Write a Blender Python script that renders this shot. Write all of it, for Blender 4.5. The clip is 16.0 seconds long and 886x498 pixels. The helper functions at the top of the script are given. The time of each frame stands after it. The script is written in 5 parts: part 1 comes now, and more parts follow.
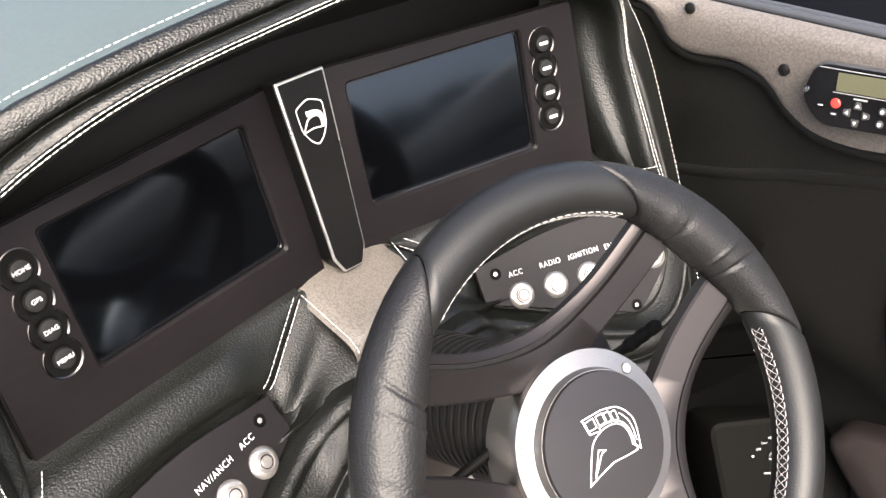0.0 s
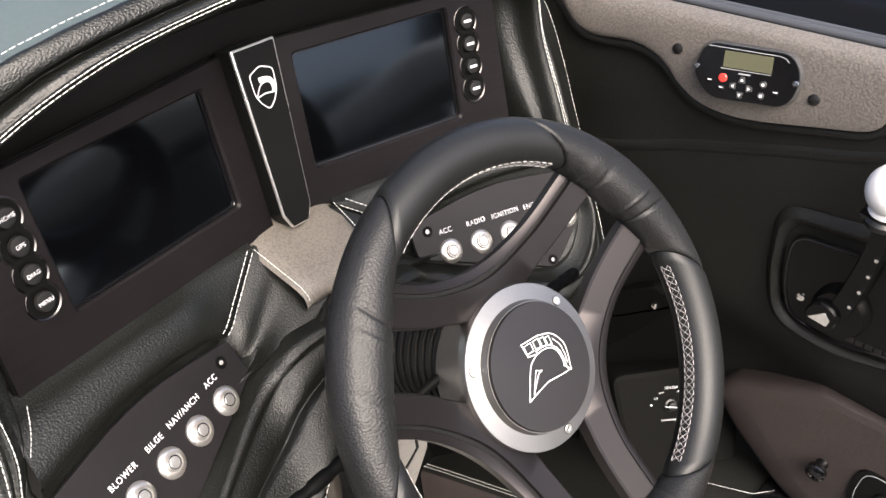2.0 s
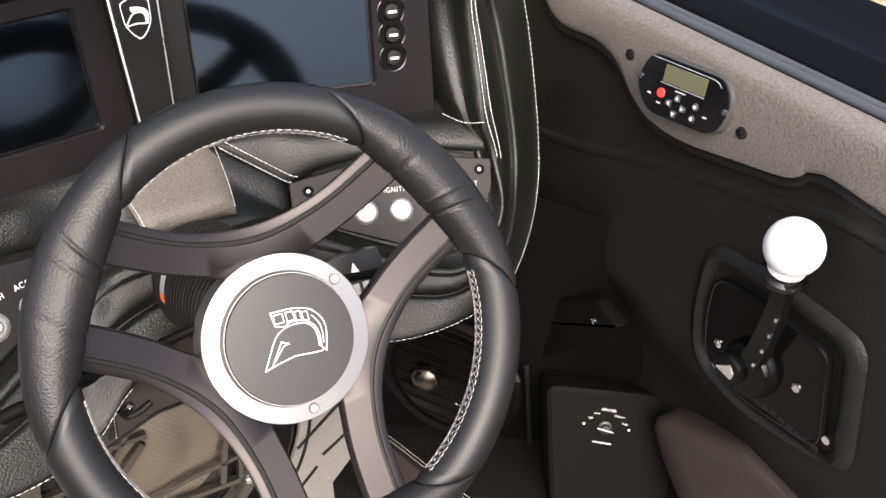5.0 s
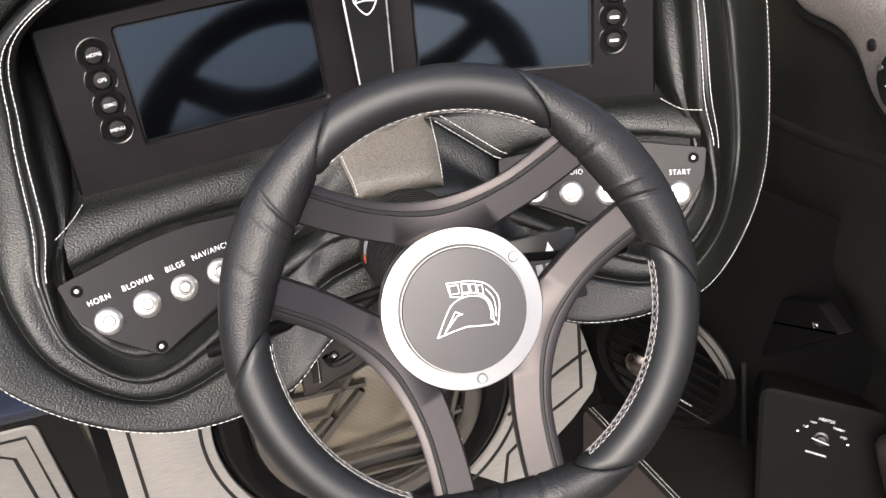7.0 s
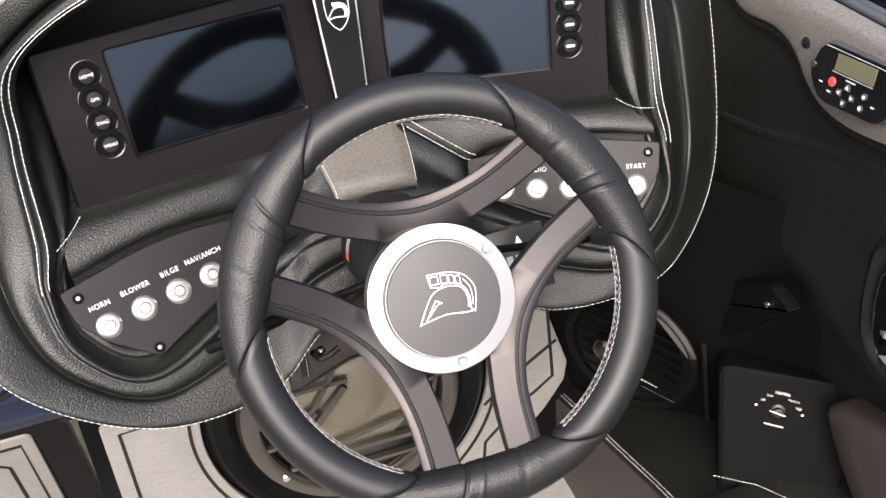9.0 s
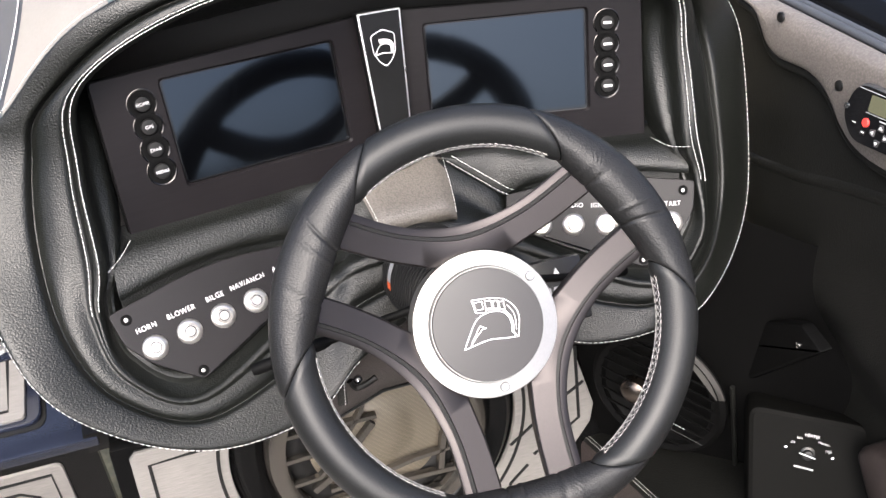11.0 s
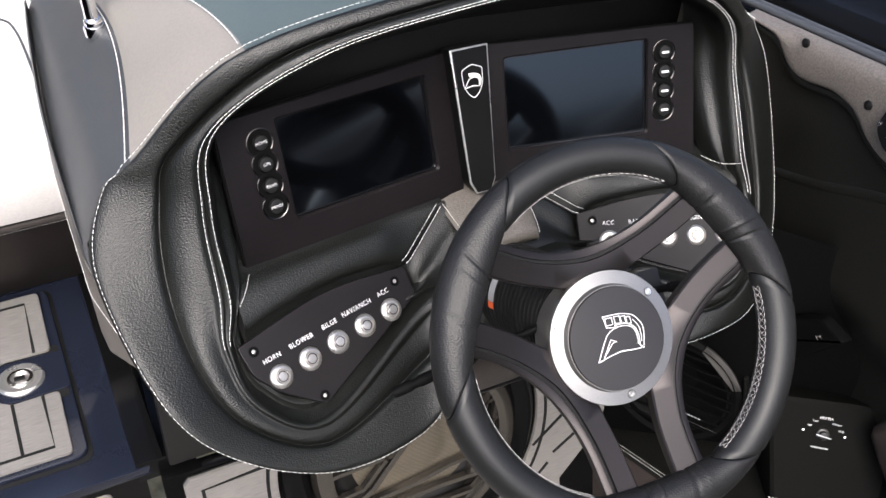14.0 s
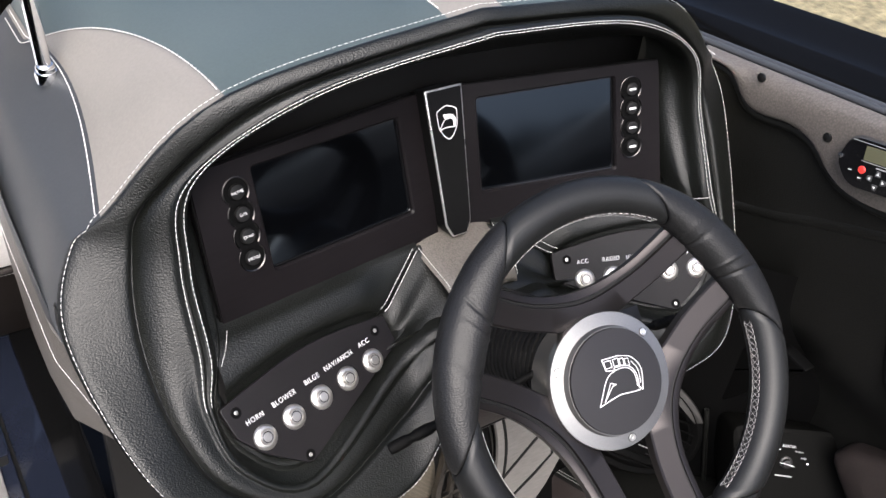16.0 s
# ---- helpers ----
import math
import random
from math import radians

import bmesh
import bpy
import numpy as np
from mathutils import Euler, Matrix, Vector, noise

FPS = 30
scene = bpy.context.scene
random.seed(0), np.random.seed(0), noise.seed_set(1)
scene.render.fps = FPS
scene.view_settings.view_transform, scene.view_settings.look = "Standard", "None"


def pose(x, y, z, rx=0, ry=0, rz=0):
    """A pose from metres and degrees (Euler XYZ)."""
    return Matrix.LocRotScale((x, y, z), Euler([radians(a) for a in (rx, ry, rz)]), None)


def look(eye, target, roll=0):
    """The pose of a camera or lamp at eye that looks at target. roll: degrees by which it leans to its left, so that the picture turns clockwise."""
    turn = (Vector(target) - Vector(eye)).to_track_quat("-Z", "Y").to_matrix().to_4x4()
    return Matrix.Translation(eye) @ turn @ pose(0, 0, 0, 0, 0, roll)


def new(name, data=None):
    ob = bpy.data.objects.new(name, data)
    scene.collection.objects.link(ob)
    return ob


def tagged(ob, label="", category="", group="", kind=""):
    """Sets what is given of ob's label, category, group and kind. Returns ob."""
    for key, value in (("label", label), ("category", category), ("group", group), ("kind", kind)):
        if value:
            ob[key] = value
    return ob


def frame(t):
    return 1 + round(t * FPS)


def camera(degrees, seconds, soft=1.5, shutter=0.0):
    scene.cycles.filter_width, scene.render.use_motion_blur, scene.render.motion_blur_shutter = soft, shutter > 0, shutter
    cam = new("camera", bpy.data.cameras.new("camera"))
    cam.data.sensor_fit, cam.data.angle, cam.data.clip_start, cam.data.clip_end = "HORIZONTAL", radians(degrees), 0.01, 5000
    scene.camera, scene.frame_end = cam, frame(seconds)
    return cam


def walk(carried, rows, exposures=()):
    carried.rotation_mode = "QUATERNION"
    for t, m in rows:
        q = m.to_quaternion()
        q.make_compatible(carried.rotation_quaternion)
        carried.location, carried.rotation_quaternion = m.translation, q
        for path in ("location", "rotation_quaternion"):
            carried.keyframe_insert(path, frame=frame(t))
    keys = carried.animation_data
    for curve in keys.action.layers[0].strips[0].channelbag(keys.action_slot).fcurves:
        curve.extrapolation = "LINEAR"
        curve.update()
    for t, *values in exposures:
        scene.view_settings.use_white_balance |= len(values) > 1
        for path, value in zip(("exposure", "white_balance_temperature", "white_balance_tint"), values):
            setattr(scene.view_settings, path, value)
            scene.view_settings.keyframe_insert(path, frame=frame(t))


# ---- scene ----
cam = camera(48.27, 16.0)
walk(cam, [
    (0.0, pose(-0.3521, -0.1964, 1.3328, 49.31, -2.81, -42.50)),
    (0.5, pose(-0.3846, -0.2118, 1.3445, 50.21, -3.95, -44.40)),
    (1.0, pose(-0.4149, -0.2222, 1.3519, 51.28, -5.02, -46.07)),
    (1.5, pose(-0.4327, -0.2209, 1.3534, 51.18, -5.95, -47.16)),
    (2.0, pose(-0.4420, -0.2208, 1.3485, 49.87, -6.51, -48.29)),
    (2.5, pose(-0.4390, -0.2354, 1.3496, 47.90, -7.31, -49.54)),
    (3.0, pose(-0.4242, -0.2754, 1.3448, 47.10, -8.25, -50.55)),
    (3.2, pose(-0.4018, -0.2994, 1.3528, 46.29, -8.63, -49.64)),
    (5.3, pose(-0.1889, -0.4058, 1.3845, 45.74, -6.94, -28.54)),
    (5.5, pose(-0.1799, -0.4116, 1.3893, 45.31, -6.42, -26.55)),
    (6.0, pose(-0.1632, -0.4242, 1.3857, 44.53, -4.17, -21.54)),
    (6.5, pose(-0.1532, -0.4280, 1.3886, 43.65, -1.22, -17.42)),
    (7.0, pose(-0.1480, -0.4318, 1.3976, 43.46, 0.18, -16.77)),
    (7.5, pose(-0.1458, -0.4429, 1.4103, 43.23, 0.75, -17.38)),
    (8.0, pose(-0.1481, -0.4553, 1.4250, 43.00, 1.10, -18.22)),
    (8.5, pose(-0.1617, -0.4722, 1.4326, 43.57, 0.89, -19.34)),
    (8.7, pose(-0.1673, -0.4739, 1.4375, 43.61, 0.65, -19.72)),
    (10.8, pose(-0.1956, -0.4918, 1.4390, 46.39, -0.36, -18.88)),
    (11.0, pose(-0.2086, -0.4937, 1.4339, 46.94, -0.02, -18.67)),
    (11.5, pose(-0.2487, -0.4950, 1.4363, 47.46, 0.33, -18.48)),
    (12.0, pose(-0.3044, -0.4917, 1.4581, 46.98, -0.57, -19.97)),
    (12.5, pose(-0.3528, -0.4945, 1.4880, 46.56, -1.55, -21.53)),
    (13.0, pose(-0.3853, -0.4773, 1.4902, 46.88, -2.45, -23.20)),
    (13.5, pose(-0.4068, -0.4497, 1.4922, 46.58, -3.12, -24.57)),
    (14.0, pose(-0.4249, -0.4357, 1.4853, 47.05, -3.32, -25.86)),
    (14.5, pose(-0.4434, -0.4156, 1.4786, 47.51, -3.80, -27.26)),
    (15.0, pose(-0.4625, -0.3958, 1.4773, 48.00, -4.54, -28.83)),
    (15.5, pose(-0.4771, -0.3791, 1.4724, 48.72, -5.27, -30.41)),
    (16.0, pose(-0.4791, -0.3732, 1.4681, 49.47, -5.64, -31.51)),
], exposures=[(0.0, 2.18, 6580, 10), (0.7, 1.80, 6540, 10), (1.8, 1.68, 6520, 10), (2.5, 1.75, 6510, 10), (3.2, 1.92, 6500, 10), (5.5, 1.58, 6400, 10), (8.5, 1.61, 6280, 10), (11.0, 1.80, 6150, 10), (11.8, 1.35, 6070, 10), (16.0, 1.13, 6020, 10)])

# ---- world, sun, exposure ----
world = bpy.data.worlds.new("world")
scene.world = world
world.use_nodes = True
wn = world.node_tree.nodes
sky = wn.new("ShaderNodeTexSky")
sky.sky_type, sky.sun_disc = "NISHITA", False
sky.sun_elevation, sky.sun_rotation = radians(52), radians(205)
sky.air_density, sky.dust_density, sky.ozone_density = 0.7, 7.0, 0.6
wn["Background"].inputs["Strength"].default_value = 0.148
world.node_tree.links.new(sky.outputs[0], wn["Background"].inputs["Color"])
sun = new("sun", bpy.data.lights.new("sun", "SUN"))
sun.data.energy, sun.data.angle, sun.data.color = 1.5, radians(55), (1.0, 0.95, 0.88)
sun.matrix_world = look((-0.9, -1.9, 2.7), (0, 0, 0))


# ---- materials ----
def material(name, color, rough=0.5, metal=0.0, grain=0.0, grain_size=0.002, relief=0.0003, vary=0.15, stain=0.05,
             coat=0.0, spec=0.5, streak=None, kind="noise"):
    """A surface with fine grain (relief), small colour variation and broad stains."""
    m = bpy.data.materials.new(name)
    m.use_nodes = True
    nt = m.node_tree
    b = nt.nodes["Principled BSDF"]
    b.inputs["Roughness"].default_value = rough
    b.inputs["Metallic"].default_value = metal
    b.inputs["Coat Weight"].default_value = coat
    b.inputs["Specular IOR Level"].default_value = spec
    tc = nt.nodes.new("ShaderNodeTexCoord")
    src = tc.outputs["Object"]
    if streak:
        mp = nt.nodes.new("ShaderNodeMapping")
        mp.inputs["Scale"].default_value = streak
        nt.links.new(src, mp.inputs["Vector"])
        fine_src = mp.outputs["Vector"]
    else:
        fine_src = src
    fine = nt.nodes.new("ShaderNodeTexNoise")
    fine.inputs["Scale"].default_value = 1.0 / grain_size
    fine.inputs["Detail"].default_value = 3
    nt.links.new(fine_src, fine.inputs["Vector"])
    broad = nt.nodes.new("ShaderNodeTexNoise")
    broad.inputs["Scale"].default_value = 9
    broad.inputs["Detail"].default_value = 4
    nt.links.new(src, broad.inputs["Vector"])
    def ramp(fac, lo, hi):
        r = nt.nodes.new("ShaderNodeMapRange")
        r.inputs["From Min"].default_value, r.inputs["From Max"].default_value = 0.3, 0.7
        r.inputs["To Min"].default_value, r.inputs["To Max"].default_value = lo, hi
        nt.links.new(fac, r.inputs["Value"])
        return r.outputs["Result"]
    mul = nt.nodes.new("ShaderNodeMath")
    mul.operation = "MULTIPLY"
    nt.links.new(ramp(fine.outputs["Fac"], 1 - vary, 1 + vary), mul.inputs[0])
    nt.links.new(ramp(broad.outputs["Fac"], 1 - stain, 1 + stain), mul.inputs[1])
    sc = nt.nodes.new("ShaderNodeVectorMath")
    sc.operation = "SCALE"
    sc.inputs[0].default_value = color
    nt.links.new(mul.outputs[0], sc.inputs["Scale"])
    nt.links.new(sc.outputs["Vector"], b.inputs["Base Color"])
    spread = min(0.06, 0.25 * rough)
    nt.links.new(ramp(broad.outputs["Fac"], rough - spread, rough + spread), b.inputs["Roughness"])
    if relief:
        if kind == "leather":
            v = nt.nodes.new("ShaderNodeTexVoronoi")
            v.feature = "SMOOTH_F1"
            v.inputs["Scale"].default_value = 1.0 / grain_size
            v.inputs["Smoothness"].default_value = 0.35
            warp = nt.nodes.new("ShaderNodeVectorMath")
            warp.operation = "MULTIPLY_ADD"
            warp.inputs[1].default_value = (0.35 * grain_size, 0.35 * grain_size, 0.35 * grain_size)
            wn2 = nt.nodes.new("ShaderNodeTexNoise")
            wn2.inputs["Scale"].default_value = 0.3 / grain_size
            nt.links.new(src, wn2.inputs["Vector"])
            nt.links.new(wn2.outputs["Color"], warp.inputs[0])
            nt.links.new(src, warp.inputs[2])
            drawn = nt.nodes.new("ShaderNodeMapping")
            drawn.inputs["Rotation"].default_value = (0.0, 0.25, 0.1)
            drawn.inputs["Scale"].default_value = (0.8, 1.0, 1.0)
            nt.links.new(warp.outputs["Vector"], drawn.inputs["Vector"])
            nt.links.new(drawn.outputs["Vector"], v.inputs["Vector"])
            h = v.outputs["Distance"]
            crease = nt.nodes.new("ShaderNodeMapRange")
            crease.inputs["From Min"].default_value, crease.inputs["From Max"].default_value = 0.15, 0.75
            crease.inputs["To Min"].default_value, crease.inputs["To Max"].default_value = 1 + vary, 1 - vary
            nt.links.new(h, crease.inputs["Value"])
            nt.links.new(crease.outputs["Result"], mul.inputs[0])
        elif kind == "weave":
            # two crossing sets of threads
            h = None
            for turn in (0.6, -0.6 + math.pi / 2):
                mp = nt.nodes.new("ShaderNodeMapping")
                mp.inputs["Rotation"].default_value = (0, 0, turn)
                nt.links.new(src, mp.inputs["Vector"])
                wave = nt.nodes.new("ShaderNodeTexWave")
                wave.inputs["Scale"].default_value = 0.314 / grain_size
                wave.inputs["Distortion"].default_value = 0.4
                nt.links.new(mp.outputs["Vector"], wave.inputs["Vector"])
                if h is None:
                    h = wave.outputs["Fac"]
                else:
                    both = nt.nodes.new("ShaderNodeMath")
                    both.operation = "MULTIPLY"
                    nt.links.new(h, both.inputs[0])
                    nt.links.new(wave.outputs["Fac"], both.inputs[1])
                    h = both.outputs[0]
            thread = nt.nodes.new("ShaderNodeMapRange")
            thread.inputs["To Min"].default_value, thread.inputs["To Max"].default_value = 1 - vary, 1 + vary
            nt.links.new(h, thread.inputs["Value"])
            nt.links.new(thread.outputs["Result"], mul.inputs[0])
        else:
            h = fine.outputs["Fac"]
        bump = nt.nodes.new("ShaderNodeBump")
        bump.inputs["Strength"].default_value = grain
        bump.inputs["Distance"].default_value = relief
        bump.invert = kind == "leather"
        nt.links.new(h, bump.inputs["Height"])
        nt.links.new(bump.outputs["Normal"], b.inputs["Normal"])
    return m


LEATHER = material("black_leather", (0.0048, 0.0054, 0.0044), 0.41, grain=0.54, grain_size=0.0014, relief=0.0006, kind="leather", spec=0.40, vary=0.34, stain=0.18)
RIM_LEATHER = material("rim_leather", (0.0098, 0.0102, 0.0103), 0.40, grain=0.20, grain_size=0.0010, relief=0.0004, kind="leather", spec=0.34, vary=0.20)
GRIP_LEATHER = material("grip_leather", (0.0102, 0.0102, 0.0103), 0.42, grain=0.36, grain_size=0.0014, relief=0.0006, kind="leather", spec=0.33, vary=0.32, stain=0.12)
SIDE_VINYL = material("black_side_vinyl", (0.0066, 0.0067, 0.0059), 0.5, grain=0.40, grain_size=0.0018, relief=0.0008, kind="leather", spec=0.28, vary=0.24, stain=0.15)
MATT = material("matt_black_moulding", (0.0025, 0.0025, 0.0025), 0.6, grain=0.3, grain_size=0.0015, relief=0.0003, spec=0.06)
TAUPE = material("taupe_leather", (0.118, 0.106, 0.092), 0.46, grain=0.45, grain_size=0.0016, relief=0.0008, kind="leather", vary=0.22)
BROWN = material("brown_leather", (0.036, 0.029, 0.027), 0.45, grain=0.4, grain_size=0.0014, relief=0.0007, kind="leather", spec=0.4, vary=0.2)
SIDE_TAUPE = material("pebbled_taupe_leather", (0.124, 0.111, 0.099), 0.46, grain=0.5, grain_size=0.0024, relief=0.0010, kind="leather", vary=0.20)
KICK_PLATE = material("dull_black_plate", (0.0034, 0.0034, 0.0031), 0.6, grain=0.3, grain_size=0.0012, relief=0.0003, spec=0.05)
SEAT_BASE = material("brown_black_vinyl", (0.019, 0.015, 0.013), 0.5, grain=0.35, grain_size=0.0016, relief=0.0006, kind="leather", spec=0.35, vary=0.15)
DECK_TAUPE = material("deck_taupe_vinyl", (0.20, 0.185, 0.165), 0.55, grain=0.25, grain_size=0.003, relief=0.0004, vary=0.05, stain=0.08)
TEAL = material("deck_teal_vinyl", (0.062, 0.080, 0.080), 0.4, grain=0.15, grain_size=0.003, relief=0.0003, vary=0.05, stain=0.08)
SLATE = material("deck_slate_vinyl", (0.035, 0.0375, 0.040), 0.5, grain=0.15, grain_size=0.003, relief=0.0003, vary=0.05, stain=0.10)
BEZEL = material("black_anodised_panel", (0.0068, 0.0058, 0.0064), 0.40, metal=0.05, grain=0.15, grain_size=0.004, relief=0.0001, vary=0.16, stain=0.16, spec=0.14, streak=(0.10, 1, 1))
PANEL = material("satin_black_panel", (0.010, 0.009, 0.0095), 0.4, metal=0.05, grain=0.1, grain_size=0.0008, relief=0.0001, vary=0.1, spec=0.2)
GLASS = material("screen_glass", (0.0010, 0.0011, 0.0014), 0.085, relief=0, vary=0.05, stain=0.3, spec=0.62)
GLASS.node_tree.nodes["Principled BSDF"].inputs["Specular Tint"].default_value = (0.66, 0.82, 1.0, 1.0)
FACE = material("dark_bar_face", (0.005, 0.005, 0.005), 0.35, grain=0.1, grain_size=0.0008, relief=0.0001, spec=0.15)
BLACK = material("black_plastic", (0.006, 0.006, 0.006), 0.38, grain=0.2, grain_size=0.001, relief=0.0001, spec=0.4)
GLOSS = material("gloss_black", (0.004, 0.004, 0.0045), 0.15, relief=0, vary=0.05)
RUBBER = material("matt_black_rubber", (0.006, 0.006, 0.006), 0.6, grain=0.3, grain_size=0.001, relief=0.0002, spec=0.26)
SPOKE = material("grey_anodised_spoke", (0.034, 0.0308, 0.0312), 0.36, metal=0.8, grain=0.1, grain_size=0.0006, relief=0.0001, vary=0.08, spec=0.26)
HUBCAP = material("satin_black_hub", (0.0125, 0.0112, 0.0114), 0.32, metal=0.1, grain=0.1, grain_size=0.0006, relief=0.0001, vary=0.06)
ALLOY = material("brushed_alloy", (0.29, 0.285, 0.277), 0.38, metal=1.0, grain=0.2, grain_size=0.0012, relief=0.0001, vary=0.05)
EDGE = material("polished_edge", (0.8, 0.79, 0.77), 0.3, metal=0.9, relief=0, vary=0.05)
CHAMFER = material("key_chamfer_metal", (0.085, 0.08, 0.078), 0.28, metal=1.0, relief=0, vary=0.05)
DARKGREY = material("dark_grey_plastic", (0.045, 0.045, 0.045), 0.45, grain=0.2, grain_size=0.001, relief=0.0001)
STEEL = material("button_steel", (0.64, 0.615, 0.58), 0.30, metal=0.88, relief=0, vary=0.05)
DARKSTEEL = material("dark_cup_steel", (0.16, 0.135, 0.115), 0.3, metal=1.0, grain=0.1, grain_size=0.002, relief=0.0001, vary=0.1, stain=0.25)
CHROME = material("chrome", (0.8, 0.8, 0.8), 0.08, metal=1.0, relief=0, vary=0.02)
CAGE = material("grille_gunmetal", (0.17, 0.158, 0.142), 0.20, metal=0.9, grain=0.1, grain_size=0.001, relief=0.0001, vary=0.1)
CONE = material("woven_gold_cone", (0.130, 0.113, 0.085), 0.45, metal=0.15, grain=0.5, grain_size=0.0022, relief=0.0005, vary=0.25, stain=0.10, kind="weave")
WHITE = material("white_print", (0.8, 0.8, 0.8), 0.5, relief=0, vary=0.04)
THREAD = material("white_thread", (0.66, 0.65, 0.62), 0.7, relief=0, vary=0.1)
LACE = material("grey_white_lace", (0.34, 0.33, 0.32), 0.7, relief=0, vary=0.15)
KNOB = material("white_knob", (0.72, 0.71, 0.70), 0.3, relief=0, vary=0.03)
FOAM = material("grey_foam_pad", (0.152, 0.145, 0.136), 0.75, grain=0.4, grain_size=0.0012, relief=0.0003, streak=(0.06, 1, 1), vary=0.16, stain=0.10)
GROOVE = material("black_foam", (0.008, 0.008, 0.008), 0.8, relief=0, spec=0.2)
PIPING = material("grey_rubber_piping", (0.045, 0.048, 0.054), 0.5, grain=0.2, grain_size=0.001, relief=0.0002)
NAVY = material("navy_gelcoat", (0.0105, 0.013, 0.0225), 0.1, relief=0, vary=0.05, stain=0.1)
HULL = material("black_gelcoat", (0.0035, 0.0035, 0.0036), 0.16, relief=0, vary=0.05, spec=0.14)
SEAT = material("white_seat_vinyl", (0.62, 0.60, 0.58), 0.5, grain=0.3, grain_size=0.003, relief=0.0004, kind="leather", vary=0.04)
RED = material("red_button", (0.75, 0.05, 0.04), 0.35, relief=0, vary=0.05)
LCD = material("lcd_olive", (0.095, 0.095, 0.058), 0.25, relief=0, vary=0.05)
ORANGE = material("orange_label", (0.75, 0.12, 0.03), 0.5, relief=0, vary=0.05)
GREYPRINT = material("grey_print", (0.35, 0.35, 0.35), 0.5, relief=0, vary=0.05)
LEAVES = material("dark_leaves", (0.007, 0.009, 0.006), 0.9, grain=0.5, grain_size=0.6, relief=0.1, vary=0.4, stain=0.3, spec=0.1)
GRASS = material("dry_grass", (0.22, 0.19, 0.11), 0.9, grain=0.8, grain_size=0.06, relief=0.03, vary=0.4, stain=0.3)
CONCRETE = material("pale_concrete", (0.45, 0.43, 0.40), 0.85, grain=0.4, grain_size=0.02, relief=0.003, vary=0.12, stain=0.15)
FILM = material("clear_plastic_film", (0.8, 0.8, 0.8), 0.15, relief=0, vary=0.02)
FILM.node_tree.nodes["Principled BSDF"].inputs["Transmission Weight"].default_value = 0.85
FILM.node_tree.nodes["Principled BSDF"].inputs["IOR"].default_value = 1.1


# ---- mesh helpers ----
def part(name, bm, mat, parent=None, label="", smooth=True, m=None):
    """One mesh object from a bmesh, under its thing."""
    me = bpy.data.meshes.new(name)
    bmesh.ops.recalc_face_normals(bm, faces=bm.faces)
    for f in bm.faces:
        f.smooth = smooth
    bm.to_mesh(me)
    bm.free()
    if smooth:
        me.set_sharp_from_angle(angle=radians(38))
        # the broad faces of plates stay flat
        for f in me.polygons:
            if len(f.vertices) > 8:
                f.use_smooth = False
    me.materials.append(mat)
    ob = new(name, me)
    if parent is not None:
        ob.parent = parent
    if m is not None:
        ob.matrix_basis = m
    if label:
        ob["label"] = label
    return ob


def thing(name, label, category, m=None, group="", kind=""):
    ob = new(name)
    if m is not None:
        ob.matrix_basis = m
    return tagged(ob, label, category, group, kind)


def catmull(pts, n, closed=False):
    """A smooth curve through control points, n steps to a span."""
    pts = [Vector(p) for p in pts]
    k, out = len(pts), []
    for i in range(k if closed else k - 1):
        if closed:
            a, b, c, d = pts[i - 1], pts[i], pts[(i + 1) % k], pts[(i + 2) % k]
        else:
            a, b, c, d = pts[max(i - 1, 0)], pts[i], pts[i + 1], pts[min(i + 2, k - 1)]
        for j in range(n):
            t = j / n
            out.append(0.5 * ((2 * b) + (c - a) * t + (2 * a - 5 * b + 4 * c - d) * t * t + (3 * b - a - 3 * c + d) * t ** 3))
    if not closed:
        out.append(pts[-1].copy())
    return out


def grid(rows, closed=False, close_rows=False, bm=None):
    """A skin over rows of points."""
    bm = bm or bmesh.new()
    vs = [[bm.verts.new(p) for p in r] for r in rows]
    n = len(rows[0])
    for i in range(len(rows) if close_rows else len(rows) - 1):
        for j in range(n if closed else n - 1):
            i2, j2 = (i + 1) % len(rows), (j + 1) % n
            bm.faces.new((vs[i][j], vs[i][j2], vs[i2][j2], vs[i2][j]))
    return bm


def frames(pts, closed=False):
    """Cross directions along a curve, carried without twist."""
    k, out, side = len(pts), [], None
    for i in range(k):
        if closed:
            d = pts[(i + 1) % k] - pts[i - 1]
        else:
            d = pts[min(i + 1, k - 1)] - pts[max(i - 1, 0)]
        d.normalize()
        if side is None:
            side = d.orthogonal().normalized()
        side = (side - d * side.dot(d)).normalized()
        out.append((d, side, d.cross(side)))
    return out


def tube(pts, r, sides=12, closed=False, bm=None, caps=True):
    """A round bar along a curve; r is a number or one a point."""
    pts = [Vector(p) for p in pts]
    rows = []
    for i, (d, a, b) in enumerate(frames(pts, closed)):
        q = r[i] if isinstance(r, (list, tuple)) else r
        rows.append([pts[i] + (a * math.cos(t) + b * math.sin(t)) * q for t in (2 * math.pi * s / sides for s in range(sides))])
    bm = grid(rows, True, closed, bm)
    if caps and not closed:
        bm.verts.ensure_lookup_table()
        n = len(bm.verts)
        bm.faces.new([bm.verts[i] for i in range(n - len(rows) * sides, n - len(rows) * sides + sides)])
        bm.faces.new([bm.verts[i] for i in range(n - sides, n)])
    return bm


